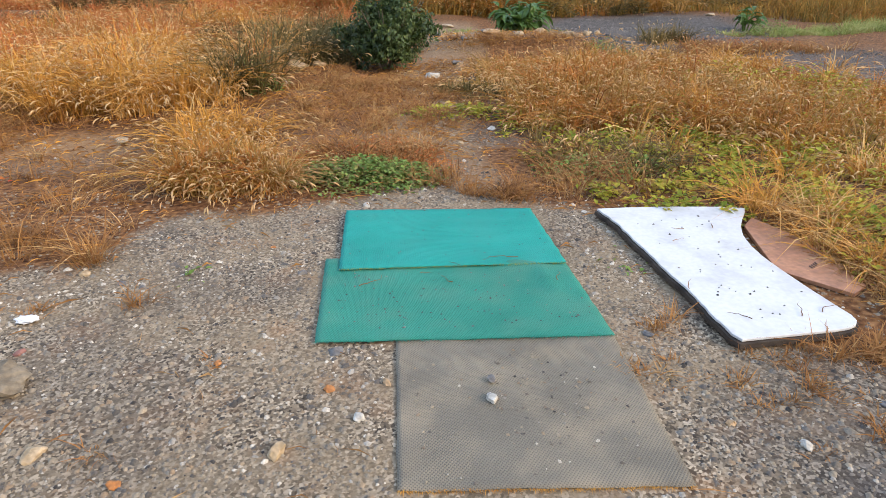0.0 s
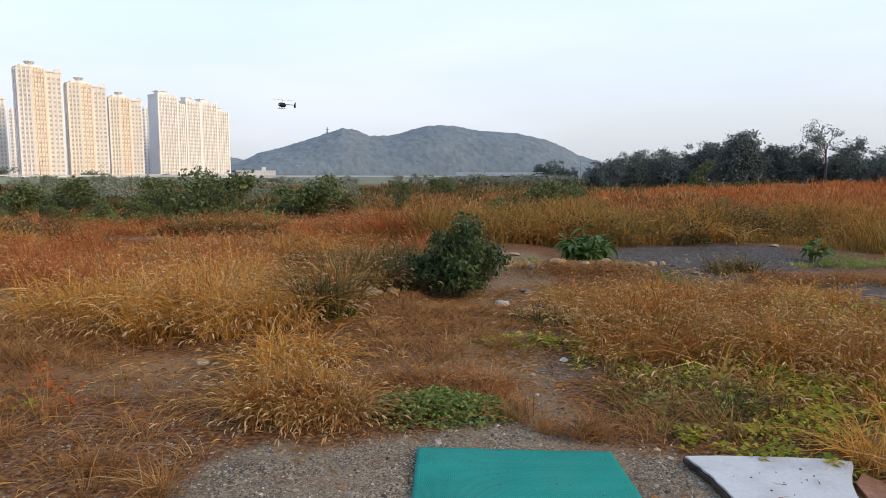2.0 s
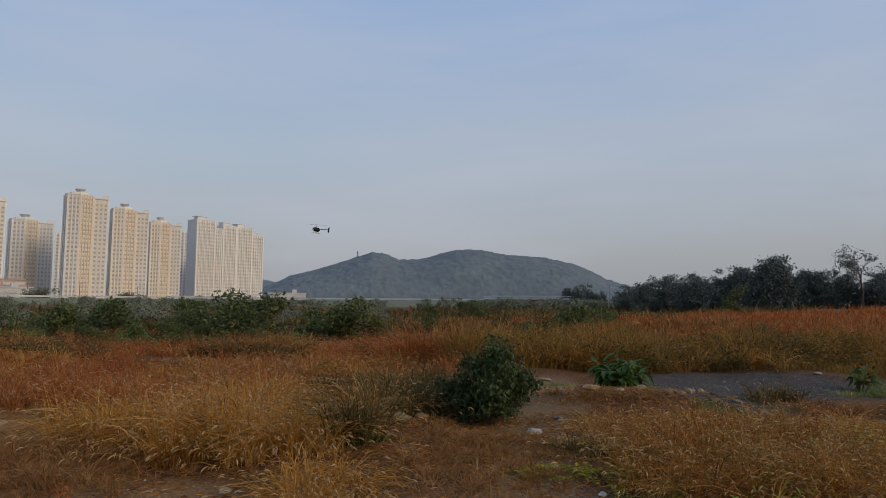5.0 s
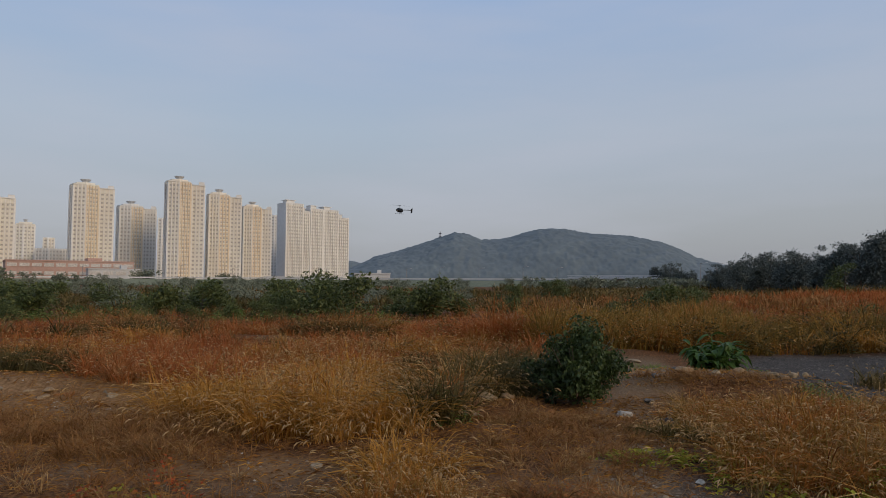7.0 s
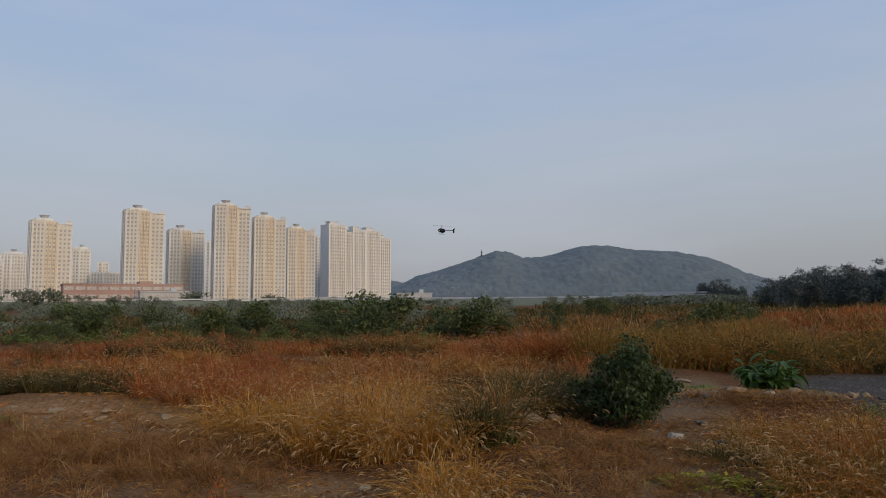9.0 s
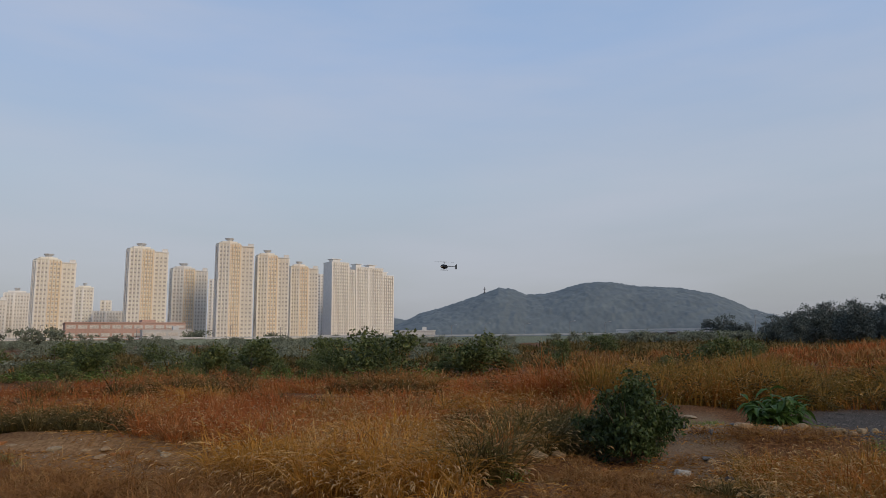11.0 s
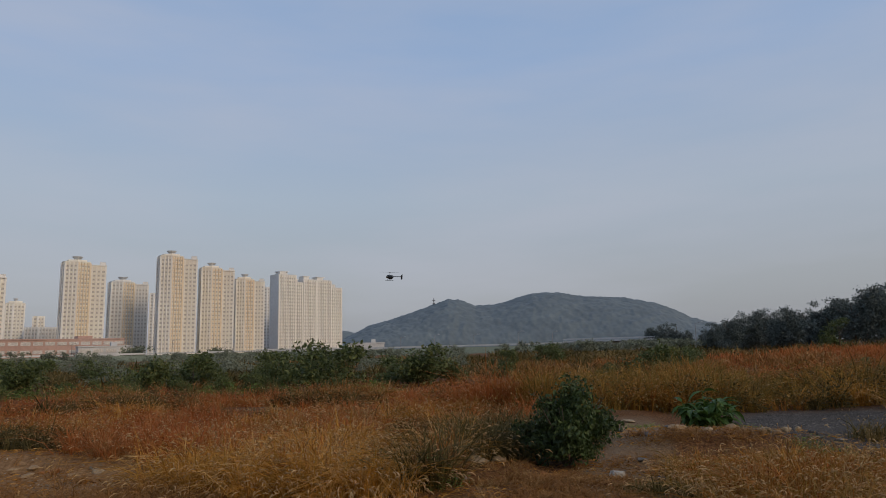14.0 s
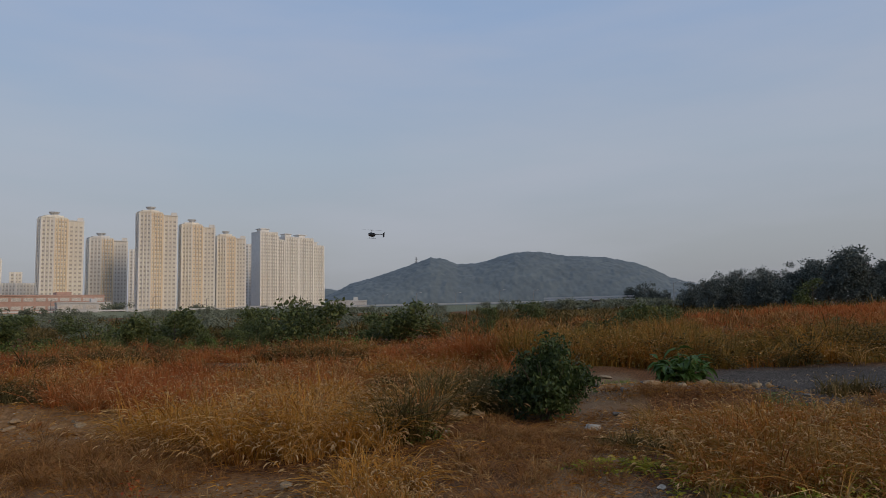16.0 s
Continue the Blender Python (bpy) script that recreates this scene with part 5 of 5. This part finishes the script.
# ---- matting ----
def make_mat(name, corners, z, mat, seed, label, thick=0.004, wave=0.004, lift=None):
    """A floor mat between four corners (far left, far right, near right, near left), slightly wavy, with ragged edges."""
    q = np.random.default_rng(seed)
    n, m = 44, 34
    c = [Vector(p) for p in corners]
    bm = bmesh.new()
    rows = []
    for j in range(m + 1):
        row = []
        for i in range(n + 1):
            u, w = i / n, j / m
            p = (c[0] * (1 - u) + c[1] * u) * (1 - w) + (c[3] * (1 - u) + c[2] * u) * w
            p = p.to_3d()
            if i in (0, n):
                p.x += 0.006 * (vnoise(j * 0.7, seed, 1.0, 1) - 0.5)
            if j in (0, m):
                p.y += 0.012 * (vnoise(i * 0.35, seed, 1.0, 2) - 0.5)
            zz = z + wave * (float(vnoise(p.x * 7 + seed, p.y * 7, 1.0, 3)) + 0.6 * math.sin(p.y * 40 + 3 * float(vnoise(p.x * 3, p.y * 3, 1.0, 5))) * 0.5)
            if lift:
                zz += lift(u, w)
            p.z = zz
            row.append(bm.verts.new(p))
        rows.append(row)
    for j in range(m):
        for i in range(n):
            bm.faces.new((rows[j][i], rows[j + 1][i], rows[j + 1][i + 1], rows[j][i + 1]))
    bmesh.ops.recalc_face_normals(bm, faces=bm.faces)
    if bm.faces[:][0].normal.z < 0:
        bmesh.ops.reverse_faces(bm, faces=bm.faces)
    r = bmesh.ops.extrude_face_region(bm, geom=list(bm.faces))
    for v in [g for g in r["geom"] if isinstance(g, bmesh.types.BMVert)]:
        v.co.z += thick
    bmesh.ops.recalc_face_normals(bm, faces=bm.faces)
    ob = part(name, bm, mat, smooth=True)
    tagged(ob, label, "mat", "mats of the landing pad")


def lift2(u, w):
    """Rucks near the far edge where the next mat lies on top, and at the side."""
    ruck = 0.018 * math.exp(-((u - 0.88) / 0.03) ** 2 - ((w - 0.35) / 0.2) ** 2) + 0.012 * math.exp(-((u - 0.8) / 0.06) ** 2 - ((w - 0.12) / 0.05) ** 2)
    return ruck + 0.006 * math.exp(-((u - 0.45) / 0.12) ** 2 - ((w - 0.3) / 0.04) ** 2)


make_mat("floor_mat", [(0.05, 2.50), (1.025, 2.49), (0.986, 1.522), (0.02, 1.592)], 0.002, M_GREY, 5, "grey worn rubber mat with a raised diamond weave")
make_mat("floor_mat", [(-0.307, 3.337), (1.0, 3.27), (1.025, 2.42), (-0.307, 2.49)], 0.010, M_GREEN2, 6, "dusty green plastic mat lying over the grey mat", lift=lift2)
make_mat("floor_mat", [(-0.217, 4.045), (0.985, 3.975), (1.004, 3.147), (-0.231, 3.178)], 0.018, M_GREEN1, 7, "bright blue-green plastic mat lying over the dusty one", wave=0.005)


def frayed_edge(name, a, b, z, n, mat, seed, label):
    """Loose fibres along a cut edge of the matting."""
    q = np.random.default_rng(seed)
    f = q.uniform(0, 1, n)
    x, y = a[0] + (b[0] - a[0]) * f, a[1] + (b[1] - a[1]) * f + q.normal(0, 0.004, n)
    ang, L = q.normal(-1.57, 0.8, n), q.uniform(0.006, 0.026, n)
    dx, dy, w = np.cos(ang) * L, np.sin(ang) * L, 0.0012
    rows = [np.stack([x - w, y, np.full(n, z)], 1), np.stack([x + w, y, np.full(n, z)], 1), np.stack([x + dx, y + dy, z + q.uniform(-0.006, 0.006, n)], 1)]
    i = np.arange(n)[:, None] * 3
    ob = part(name, mesh_np(name, np.stack(rows, 1).reshape(-1, 3), i + [0, 1, 2]), mat)
    tagged(ob, label, "fibres", kind="stuff")


frayed_edge("frayed_fibre", (-0.231, 3.178), (1.004, 3.147), 0.026, 800, M_LIME, 801, "pale frayed fibres along the edge of the bright mat")
frayed_edge("frayed_fibre", (-0.307, 2.49), (1.025, 2.42), 0.017, 700, M_GREEN2, 802, "green frayed fibres along the edge of the dusty mat")
frayed_edge("frayed_fibre", (0.02, 1.592), (0.986, 1.522), 0.008, 500, M_STRAW, 803, "tan frayed fibres along the edge of the grey mat")


# ---- the discarded board ----
def slab(name, pts, z, thick, mat, parent, label="", bevel=0.004):
    bm = bmesh.new()
    vs = [bm.verts.new((x, y, z)) for x, y in pts]
    f = bm.faces.new(vs)
    r = bmesh.ops.extrude_face_region(bm, geom=[f])
    for v in [g for g in r["geom"] if isinstance(g, bmesh.types.BMVert)]:
        v.co.z += thick
    bmesh.ops.recalc_face_normals(bm, faces=bm.faces)
    if bevel:
        es = [e for e in bm.edges if e.verts[0].co.z > z + thick / 2 and e.verts[1].co.z > z + thick / 2]
        bmesh.ops.bevel(bm, geom=es, offset=bevel, segments=2, affect="EDGES", profile=0.5)
    return part(name, bm, mat, parent, label)


def board_outline(ragged, grow=0.0):
    q = random.Random(9)
    left = [(1.395, 3.84), (1.44, 3.60), (1.455, 3.35), (1.475, 3.02), (1.50, 2.70), (1.505, 2.45), (1.52, 2.285)]
    pts = []
    for (x0, y0), (x1, y1) in zip(left, left[1:]):
        for k in range(5):
            f = k / 5
            pts.append((x0 + (x1 - x0) * f + ragged * q.uniform(-1, 1) - grow, y0 + (y1 - y0) * f))
    pts += [(1.535 - grow, 2.268 - grow), (1.98, 2.302 - grow), (2.06, 2.315 - grow), (2.105 + grow * 0.6, 2.335 - grow * 0.6), (2.135 + grow, 2.37), (2.143 + grow, 2.42), (2.13, 2.50)]
    pts += [(2.105, 2.68), (2.085, 2.88), (2.075, 3.05), (2.085, 3.20), (2.115, 3.34), (2.17, 3.47), (2.25, 3.60), (2.32, 3.70), (2.35, 3.76)]
    pts += [(2.2, 3.80), (1.9, 3.83 + grow), (1.6, 3.845 + grow)]
    return pts


board = empty("table_board", pose(0, 0, 0, 0, 0, 0))
slab("underside", board_outline(0.006, 0.014), 0.014, 0.026, M_CHIP, board, "dark weathered chipboard edge", 0.0)
slab("top", board_outline(0.005), 0.044, 0.012, M_WHITE, board, "white laminate surface with specks of dirt", 0.003)
tagged(board, "white laminate table top with a curved cut-out lying on the gravel", "board")
lower = empty("brown_board", pose(0, 0, 0, 0, 0, 0))
slab("panel", [(2.10, 2.95), (2.34, 2.66), (2.46, 2.74), (2.50, 3.05), (2.46, 3.40), (2.36, 3.68), (2.24, 3.55)], 0.004, 0.02, M_BROWNB, lower, "", 0.003)
bm = bmesh.new()
for i in range(4):
    box(bm, 2.30 + 0.018 * i, 2.96 + 0.012 * i, 0.0265, 0.006, 0.03, 0.004)
part("marking", bm, M_INK, lower, "faded dark stamp mark")
tagged(lower, "reddish-brown board half hidden by the grass", "board")


def twig(x, y, z, length, turn, seed):
    """A dry bent stalk lying on a flat thing."""
    q = random.Random(seed)
    bm = bmesh.new()
    x0, y0, a, prev = 0.0, 0.0, 0.0, None
    for i in range(9):
        r = 0.0026 * (1 - i / 10)
        zc = 0.004 + 0.006 * q.random()
        ring = [bm.verts.new((x0 - math.sin(a) * r * math.cos(k), y0 + math.cos(a) * r * math.cos(k), zc + r * math.sin(k))) for k in (0, 1.57, 3.14, 4.71)]
        if prev:
            for k in range(4):
                bm.faces.new((prev[k], prev[(k + 1) % 4], ring[(k + 1) % 4], ring[k]))
        prev = ring
        a += q.uniform(-0.6, 0.6)
        x0, y0 = x0 + math.cos(a) * length / 8, y0 + math.sin(a) * length / 8
    ob = part("dry_twig", bm, M_BROWN)
    ob.matrix_world = pose(x, y, z, 0, 0, turn)
    tagged(ob, "dry brown twig lying on the flat surface", "twig", "twigs on mats and board")


for k, (x, y, z, L, turn) in enumerate(((1.66, 3.28, 0.057, 0.09, 20), (1.80, 3.45, 0.057, 0.08, 160), (1.98, 3.45, 0.057, 0.07, 80), (2.02, 2.45, 0.057, 0.16, 70), (1.9, 2.42, 0.057, 0.15, 50), (1.66, 2.42, 0.057, 0.12, 100),
                                        (1.5, 2.72, 0.057, 0.12, 80), (-0.12, 2.98, 0.018, 0.18, 25), (0.36, 2.98, 0.018, 0.10, 160), (0.42, 3.17, 0.018, 0.08, 120), (0.75, 3.22, 0.027, 0.22, 175), (0.9, 2.95, 0.02, 0.1, 100), (0.2, 3.1, 0.018, 0.06, 10))):
    twig(x, y, z, L, turn, 500 + k)


# ---- stones ----
def stone(x, y, size, flat, kind, seed, label, name="stone", z=None):
    q = random.Random(seed)
    bm = bmesh.new()
    bmesh.ops.create_icosphere(bm, subdivisions=3, radius=1.0)
    off = Vector((q.uniform(0, 50), q.uniform(0, 50), q.uniform(0, 50)))
    cuts = [Vector((q.gauss(0, 1), q.gauss(0, 1), q.gauss(0, 1))).normalized() for _ in range(13)]
    for v in bm.verts:
        d = v.co.normalized()
        r = 1.0
        for c in cuts:
            k = d.dot(c)
            if k > 0.58:
                r = min(r, 0.58 / k)
        v.co = d * r * (1 + 0.12 * noise.noise(d * 2.5 + off) + 0.04 * noise.noise(d * 7 + off))
    bmesh.ops.scale(bm, vec=(size * q.uniform(0.85, 1.2), size * q.uniform(0.75, 1.0), size * flat), verts=bm.verts)
    ob = part(name, bm, M_STONE[kind])
    ob.matrix_world = pose(x, y, (float(gz(x, y)) if z is None else z) + size * flat * ((0.22 if size < 0.08 else 0.42) if z is None else 0.5), 0, 0, q.uniform(0, 360))
    tagged(ob, label, "stone", "loose stones on the ground")


STONES = [(-1.50, 2.28, 0.16, 0.45, "olive_boulder", "large flat olive-brown boulder half sunk in gravel"), (-1.57, 3.30, 0.035, 0.6, "cream_stone", "rounded cream stone by the dry grass"),
          (-1.22, 1.89, 0.055, 0.5, "cream_stone", "pale cream stone on the gravel"), (-0.39, 1.81, 0.045, 0.7, "cream_stone", "pale angular stone standing in the gravel"),
          (-0.11, 1.97, 0.028, 0.7, "white_quartz", "small white stone on the gravel"), (-0.89, 1.71, 0.034, 0.6, "orange_stone", "orange brick-like stone on the gravel"),
          (1.46, 1.67, 0.038, 0.6, "white_quartz", "white stone on the gravel"), (-0.09, 4.18, 0.040, 0.5, "white_quartz", "white flat stone at the mat's edge"),
          (-1.57, 2.55, 0.030, 0.6, "maroon_stone", "dull maroon stone on the gravel"), (-0.70, 2.38, 0.025, 0.7, "orange_stone", "small ochre stone in the gravel"), (-0.21, 2.42, 0.045, 0.45, "grey_stone", "grey stone flush with the gravel"),
          (-0.23, 2.16, 0.030, 0.6, "orange_stone", "small orange stone in the gravel"), (0.0, 2.18, 0.028, 0.6, "sandstone", "small tan stone by the grey mat"), (-1.33, 3.15, 0.035, 0.6, "grey_stone", "grey stone in the gravel"),
          (-1.22, 3.10, 0.025, 0.6, "grey_stone", "small grey stone in the gravel"), (1.18, 2.43, 0.030, 0.6, "grey_stone", "dark grey stone by the green mat"), (1.25, 1.81, 0.024, 0.6, "sandstone", "small tan stone on the gravel"),
          (-0.42, 3.20, 0.030, 0.6, "grey_stone", "dark stone by the green mats"), (-0.62, 3.55, 0.020, 0.5, "orange_stone", "small rust-coloured stone on gravel"), (1.34, 3.93, 0.030, 0.3, "white_quartz", "white flat chip by the board"),
          (-3.05, 4.25, 0.06, 0.7, "sandstone", "tan stone below the dry weeds"), (-0.95, 4.0, 0.018, 0.6, "white_quartz", "small white stone on gravel"), (1.9, 1.85, 0.03, 0.6, "grey_stone", "grey stone under dead grass"),
          (0.78, 9.0, 0.17, 0.35, "white_quartz", "flat pale rock in the dirt path"), (1.98, 11.6, 0.20, 0.5, "sandstone", "tan block of rock on the dirt bank"), (2.9, 11.75, 0.18, 0.4, "sandstone", "tan rock slab on the dirt bank"),
          (3.3, 11.4, 0.12, 0.6, "cream_stone", "pale rock on the dirt bank"), (3.65, 11.5, 0.10, 0.7, "cream_stone", "pale upright rock on the dirt bank"), (3.9, 11.7, 0.09, 0.7, "cream_stone", "pale upright rock on the dirt bank"),
          (1.35, 12.9, 0.22, 0.35, "sandstone", "tan rock beside the shrub"), (1.6, 14.6, 0.16, 0.3, "cream_stone", "pale flat rock beyond the shrub"), (-1.03, 9.3, 0.20, 0.4, "cream_stone", "pale rocks in the dry grass"),
          (-0.75, 9.5, 0.16, 0.4, "sandstone", "tan rock in the dry grass"), (-0.15, 9.0, 0.10, 0.5, "orange_stone", "orange rock at the foot of the shrub"), (-1.2, 8.7, 0.14, 0.4, "white_quartz", "white rock in the dry grass"),
          (1.1, 6.15, 0.06, 0.4, "white_quartz", "pale flat stone on the path"), (0.75, 5.75, 0.04, 0.6, "cream_stone", "small cream stone on the path"), (-2.0, 5.4, 0.09, 0.3, "cream_stone", "pale flat stone in bare soil"), (-2.3, 6.1, 0.10, 0.3, "cream_stone", "pale flat stone in bare soil"),
          (2.45, 11.35, 0.10, 0.5, "cream_stone", "pale rock on the dirt bank"), (4.35, 11.3, 0.08, 0.6, "grey_stone", "grey rock at the dark gravel"), (8.2, 16.2, 0.16, 0.3, "cream_stone", "pale slab at the far side of the dark gravel"), (-6.2, 8.6, 0.14, 0.35, "cream_stone", "pale rock on the sandy strip"), (-8.2, 8.75, 0.18, 0.35, "cream_stone", "pale rock on the sandy strip"), (-7.2, 8.5, 0.12, 0.4, "sandstone", "tan rock on the sandy strip"), (-5.4, 8.5, 0.1, 0.4, "sandstone", "tan rock on the sandy strip")]
for k, (x, y, s, fl, kind, label) in enumerate(STONES):
    stone(x, y, s, fl, kind, 300 + k, label)
q = random.Random(77)
for k in range(18):
    f = k / 17
    x, y = -9.8 + 5.1 * f + q.uniform(-0.12, 0.12), 9.0 - 0.75 * f + q.uniform(-0.15, 0.12)
    stone(x, y, q.uniform(0.05, 0.13), q.uniform(0.3, 0.5), q.choice(["sandstone", "sandstone", "orange_stone"]), 600 + k, "pale rock along the edge of the sandy bank")
for k in range(30):
    x, y = (q.uniform(0.6, 2.2), q.uniform(7.6, 12.2)) if k < 16 else (q.uniform(1.3, 4.4), q.uniform(11.1, 12.4))
    stone(x, y, q.uniform(0.04, 0.11), q.uniform(0.3, 0.6), q.choice(["cream_stone", "sandstone", "grey_stone"]), 640 + k, "loose rock on the brown dirt path")
stone(0.40, 2.02, 0.034, 0.75, "white_quartz", 390, "white broken stone lying on the grey mat", z=0.008)
stone(0.42, 2.14, 0.030, 0.7, "grey_stone", 391, "dull grey clod on the grey mat", z=0.008)


def make_paper():
    bm = bmesh.new()
    bmesh.ops.create_icosphere(bm, subdivisions=3, radius=1.0)
    for v in bm.verts:
        v.co *= 1 + 0.35 * noise.noise(v.co * 3.0) + 0.15 * noise.noise(v.co * 8.0)
    bmesh.ops.scale(bm, vec=(0.048, 0.03, 0.016), verts=bm.verts)
    ob = part("crumpled_wrapper", bm, M_PAPER)
    ob.matrix_world = pose(-1.65, 2.82, 0.012, 0, 0, 10)
    tagged(ob, "crumpled white plastic wrapper on the gravel", "litter")


make_paper()


def pebbles(name, n, area, r0, r1, mat, label, seed, mask=None, z=None, category="gravel"):
    """Loose pebbles: small uneven octahedra with cut corners, scattered over a rectangle."""
    q = np.random.default_rng(seed)
    x, y = q.uniform(area[0], area[1], n), q.uniform(area[2], area[3], n)
    if mask is not None:
        k = mask(x, y) > q.random(n)
        x, y = x[k], y[k]
    n = len(x)
    r = np.exp(q.uniform(math.log(r0), math.log(r1), n) * 0.6 + math.log(r0) * 0.4)
    base = np.array([[1, 0, 0], [0.31, 0.95, 0], [-0.81, 0.59, 0], [-0.81, -0.59, 0], [0.31, -0.95, 0], [0.2, 0.1, 0.72], [-0.3, 0.2, 0.66], [0, -0.3, 0.62]])
    tri = np.array([[0, 1, 5], [1, 6, 5], [1, 2, 6], [2, 3, 6], [3, 7, 6], [3, 4, 7], [4, 0, 7], [0, 5, 7], [5, 6, 7]])
    v = base[None] * q.uniform(0.7, 1.3, (n, 8, 3))
    a = q.uniform(0, 2 * math.pi, n)
    c, s = np.cos(a)[:, None], np.sin(a)[:, None]
    sx = q.uniform(0.7, 1.5, n)[:, None]
    vx, vy = v[:, :, 0] * sx, v[:, :, 1]
    zz = gz(x, y) if z is None else np.full(n, z)
    V = np.stack([(vx * c - vy * s) * r[:, None] + x[:, None], (vx * s + vy * c) * r[:, None] + y[:, None], v[:, :, 2] * r[:, None] + zz[:, None] - 0.15 * r[:, None]], 2).reshape(-1, 3)
    T = (tri[None] + (np.arange(n) * 8)[:, None, None]).reshape(-1, 3)
    ob = part(name, mesh_np(name, V, T), mat)
    tagged(ob, label, category, kind="stuff")


pebbles("gravel", 54000, (-2.8, 2.8, 1.1, 4.7), 0.0045, 0.020, M_PEBBLE, "loose grey and tan gravel on trodden soil", 401, lambda x, y: off_mats(x, y) * (0.25 + 0.75 * bare_mask(x, y)) * (0.35 + 0.8 * vnoise(x, y, 0.4, 3)))
pebbles("coarse_gravel", 4500, (-2.8, 2.8, 1.1, 4.7), 0.010, 0.036, M_PEBBLE, "scattered coarse gravel stones", 402, lambda x, y: off_mats(x, y) * (0.2 + 0.8 * bare_mask(x, y)))
pebbles("path_gravel", 26000, (-6.0, 3.0, 4.2, 14.0), 0.007, 0.045, M_PEBBLE, "stones strewn over the dirt path", 403, lambda x, y: np.clip(path_mask(x, y) + 0.22 * ell(x, y, -3.0, 5.6, 1.8, 0.9) + 0.6 * ell(x, y, 2.6, 11.7, 1.8, 0.7) + 0.4 * ell(x, y, 0.3, 5.7, 1.0, 0.5), 0, 1))
pebbles("dark_gravel", 16000, (2.5, 9.5, 7.5, 18.0), 0.010, 0.045, M_DARKPEB, "dark grey crushed stone spread over the ground", 404, lambda x, y: np.clip(ell(x, y, 6.0, 14.6, 2.7, 2.9) + ell(x, y, 4.3, 11.6, 1.3, 1.0) + 0.85 * ell(x, y, 7.0, 9.4, 2.0, 2.2), 0, 1))
pebbles("sand_stones", 2500, (-11, -4.5, 7.0, 9.2), 0.008, 0.05, M_PEBBLE, "stones on the sandy strip", 405, lambda x, y: ell(x, y, -7.6, 8.2, 2.9, 0.75, -5))
pebbles("mat_grit", 420, (0.1, 0.95, 1.6, 2.45), 0.004, 0.014, M_PEBBLE, "grit and small stones on the grey mat", 406, lambda x, y: 0.25 + ell(x, y, 0.6, 2.0, 0.25, 0.3), 0.010, "grit")
pebbles("mat_crumbs", 170, (-0.28, 1.0, 2.55, 3.15), 0.003, 0.010, M_DARKPEB, "dark crumbs of soil on the dusty mat", 407, None, 0.017, "grit")
pebbles("mat_crumbs", 90, (-0.2, 0.97, 3.28, 4.0), 0.003, 0.009, M_DARKPEB, "dark crumbs of soil on the bright mat", 408, None, 0.025, "grit")
pebbles("board_crumbs", 40, (1.55, 2.05, 2.4, 3.75), 0.004, 0.013, M_DARKPEB, "dark crumbs on the white board", 409, None, 0.057, "grit")


# ---- the model helicopter ----
def make_helicopter():
    t = empty("model_helicopter", pose(-4.62, 19.36, 3.80, 6, -5, 72))
    bm = bmesh.new()
    bmesh.ops.create_uvsphere(bm, u_segments=20, v_segments=14, radius=1.0)
    for v in bm.verts:
        x, y, z = v.co
        v.co = Vector((x * 0.045 * (1 - 0.25 * max(0, -y)), y * 0.13, z * 0.065 + (0.012 if y > 0 else 0.0)))
    part("canopy", bm, M_BLACK, t, smooth=True)
    bm = bmesh.new()
    box(bm, 0, 0.07, 0.005, 0.094, 0.05, 0.016, 0.004)
    part("stripe", bm, M_DECAL, t, "pale stripe on the canopy")
    bm = bmesh.new()
    box(bm, 0, -0.02, 0.02, 0.05, 0.14, 0.09, 0.008)
    part("frame", bm, M_BLACK, t)
    bm = bmesh.new()
    rod(bm, (0, -0.06, 0.02), (0, -0.42, 0.03), 0.011, 0.009, 10)
    part("tail_boom", bm, M_BLADE, t)
    bm = bmesh.new()
    box(bm, 0, -0.41, 0.01, 0.004, 0.045, 0.13, 0.0015)
    part("tail_fin", bm, M_BLACK, t)
    bm = bmesh.new()
    box(bm, 0, -0.30, 0.03, 0.11, 0.04, 0.004, 0.0015)
    part("stabiliser", bm, M_BLACK, t)
    bm = bmesh.new()
    rod(bm, (0.0, -0.42, 0.03), (0.025, -0.42, 0.03), 0.006, 0.005)
    box(bm, 0.022, -0.42, 0.03, 0.003, 0.02, 0.15)
    part("tail_rotor", bm, M_BLADE, t)
    bm = bmesh.new()
    rod(bm, (0, 0, 0.05), (0, 0, 0.15), 0.006, 0.005)
    box(bm, 0, 0, 0.145, 0.11, 0.026, 0.016, 0.003)
    part("rotor_mast", bm, M_METAL, t)
    for s in (-1, 1):
        bm = bmesh.new()
        box(bm, s * 0.05, s * 0.19, 0.147, 0.034, 0.33, 0.004, 0.0015)
        ob = part("rotor_blade", bm, M_BLADE, t)
        bm = bmesh.new()
        rod(bm, (s * 0.055, 0.12, -0.10), (s * 0.055, -0.11, -0.10), 0.004, 0.004)
        for y in (0.05, -0.05):
            rod(bm, (s * 0.03, y, -0.045), (s * 0.055, y, -0.10), 0.0035, 0.0035)
        part("skid", bm, M_BLACK, t)
    tagged(t, "small black model helicopter hovering over the field", "model helicopter")


make_helicopter()
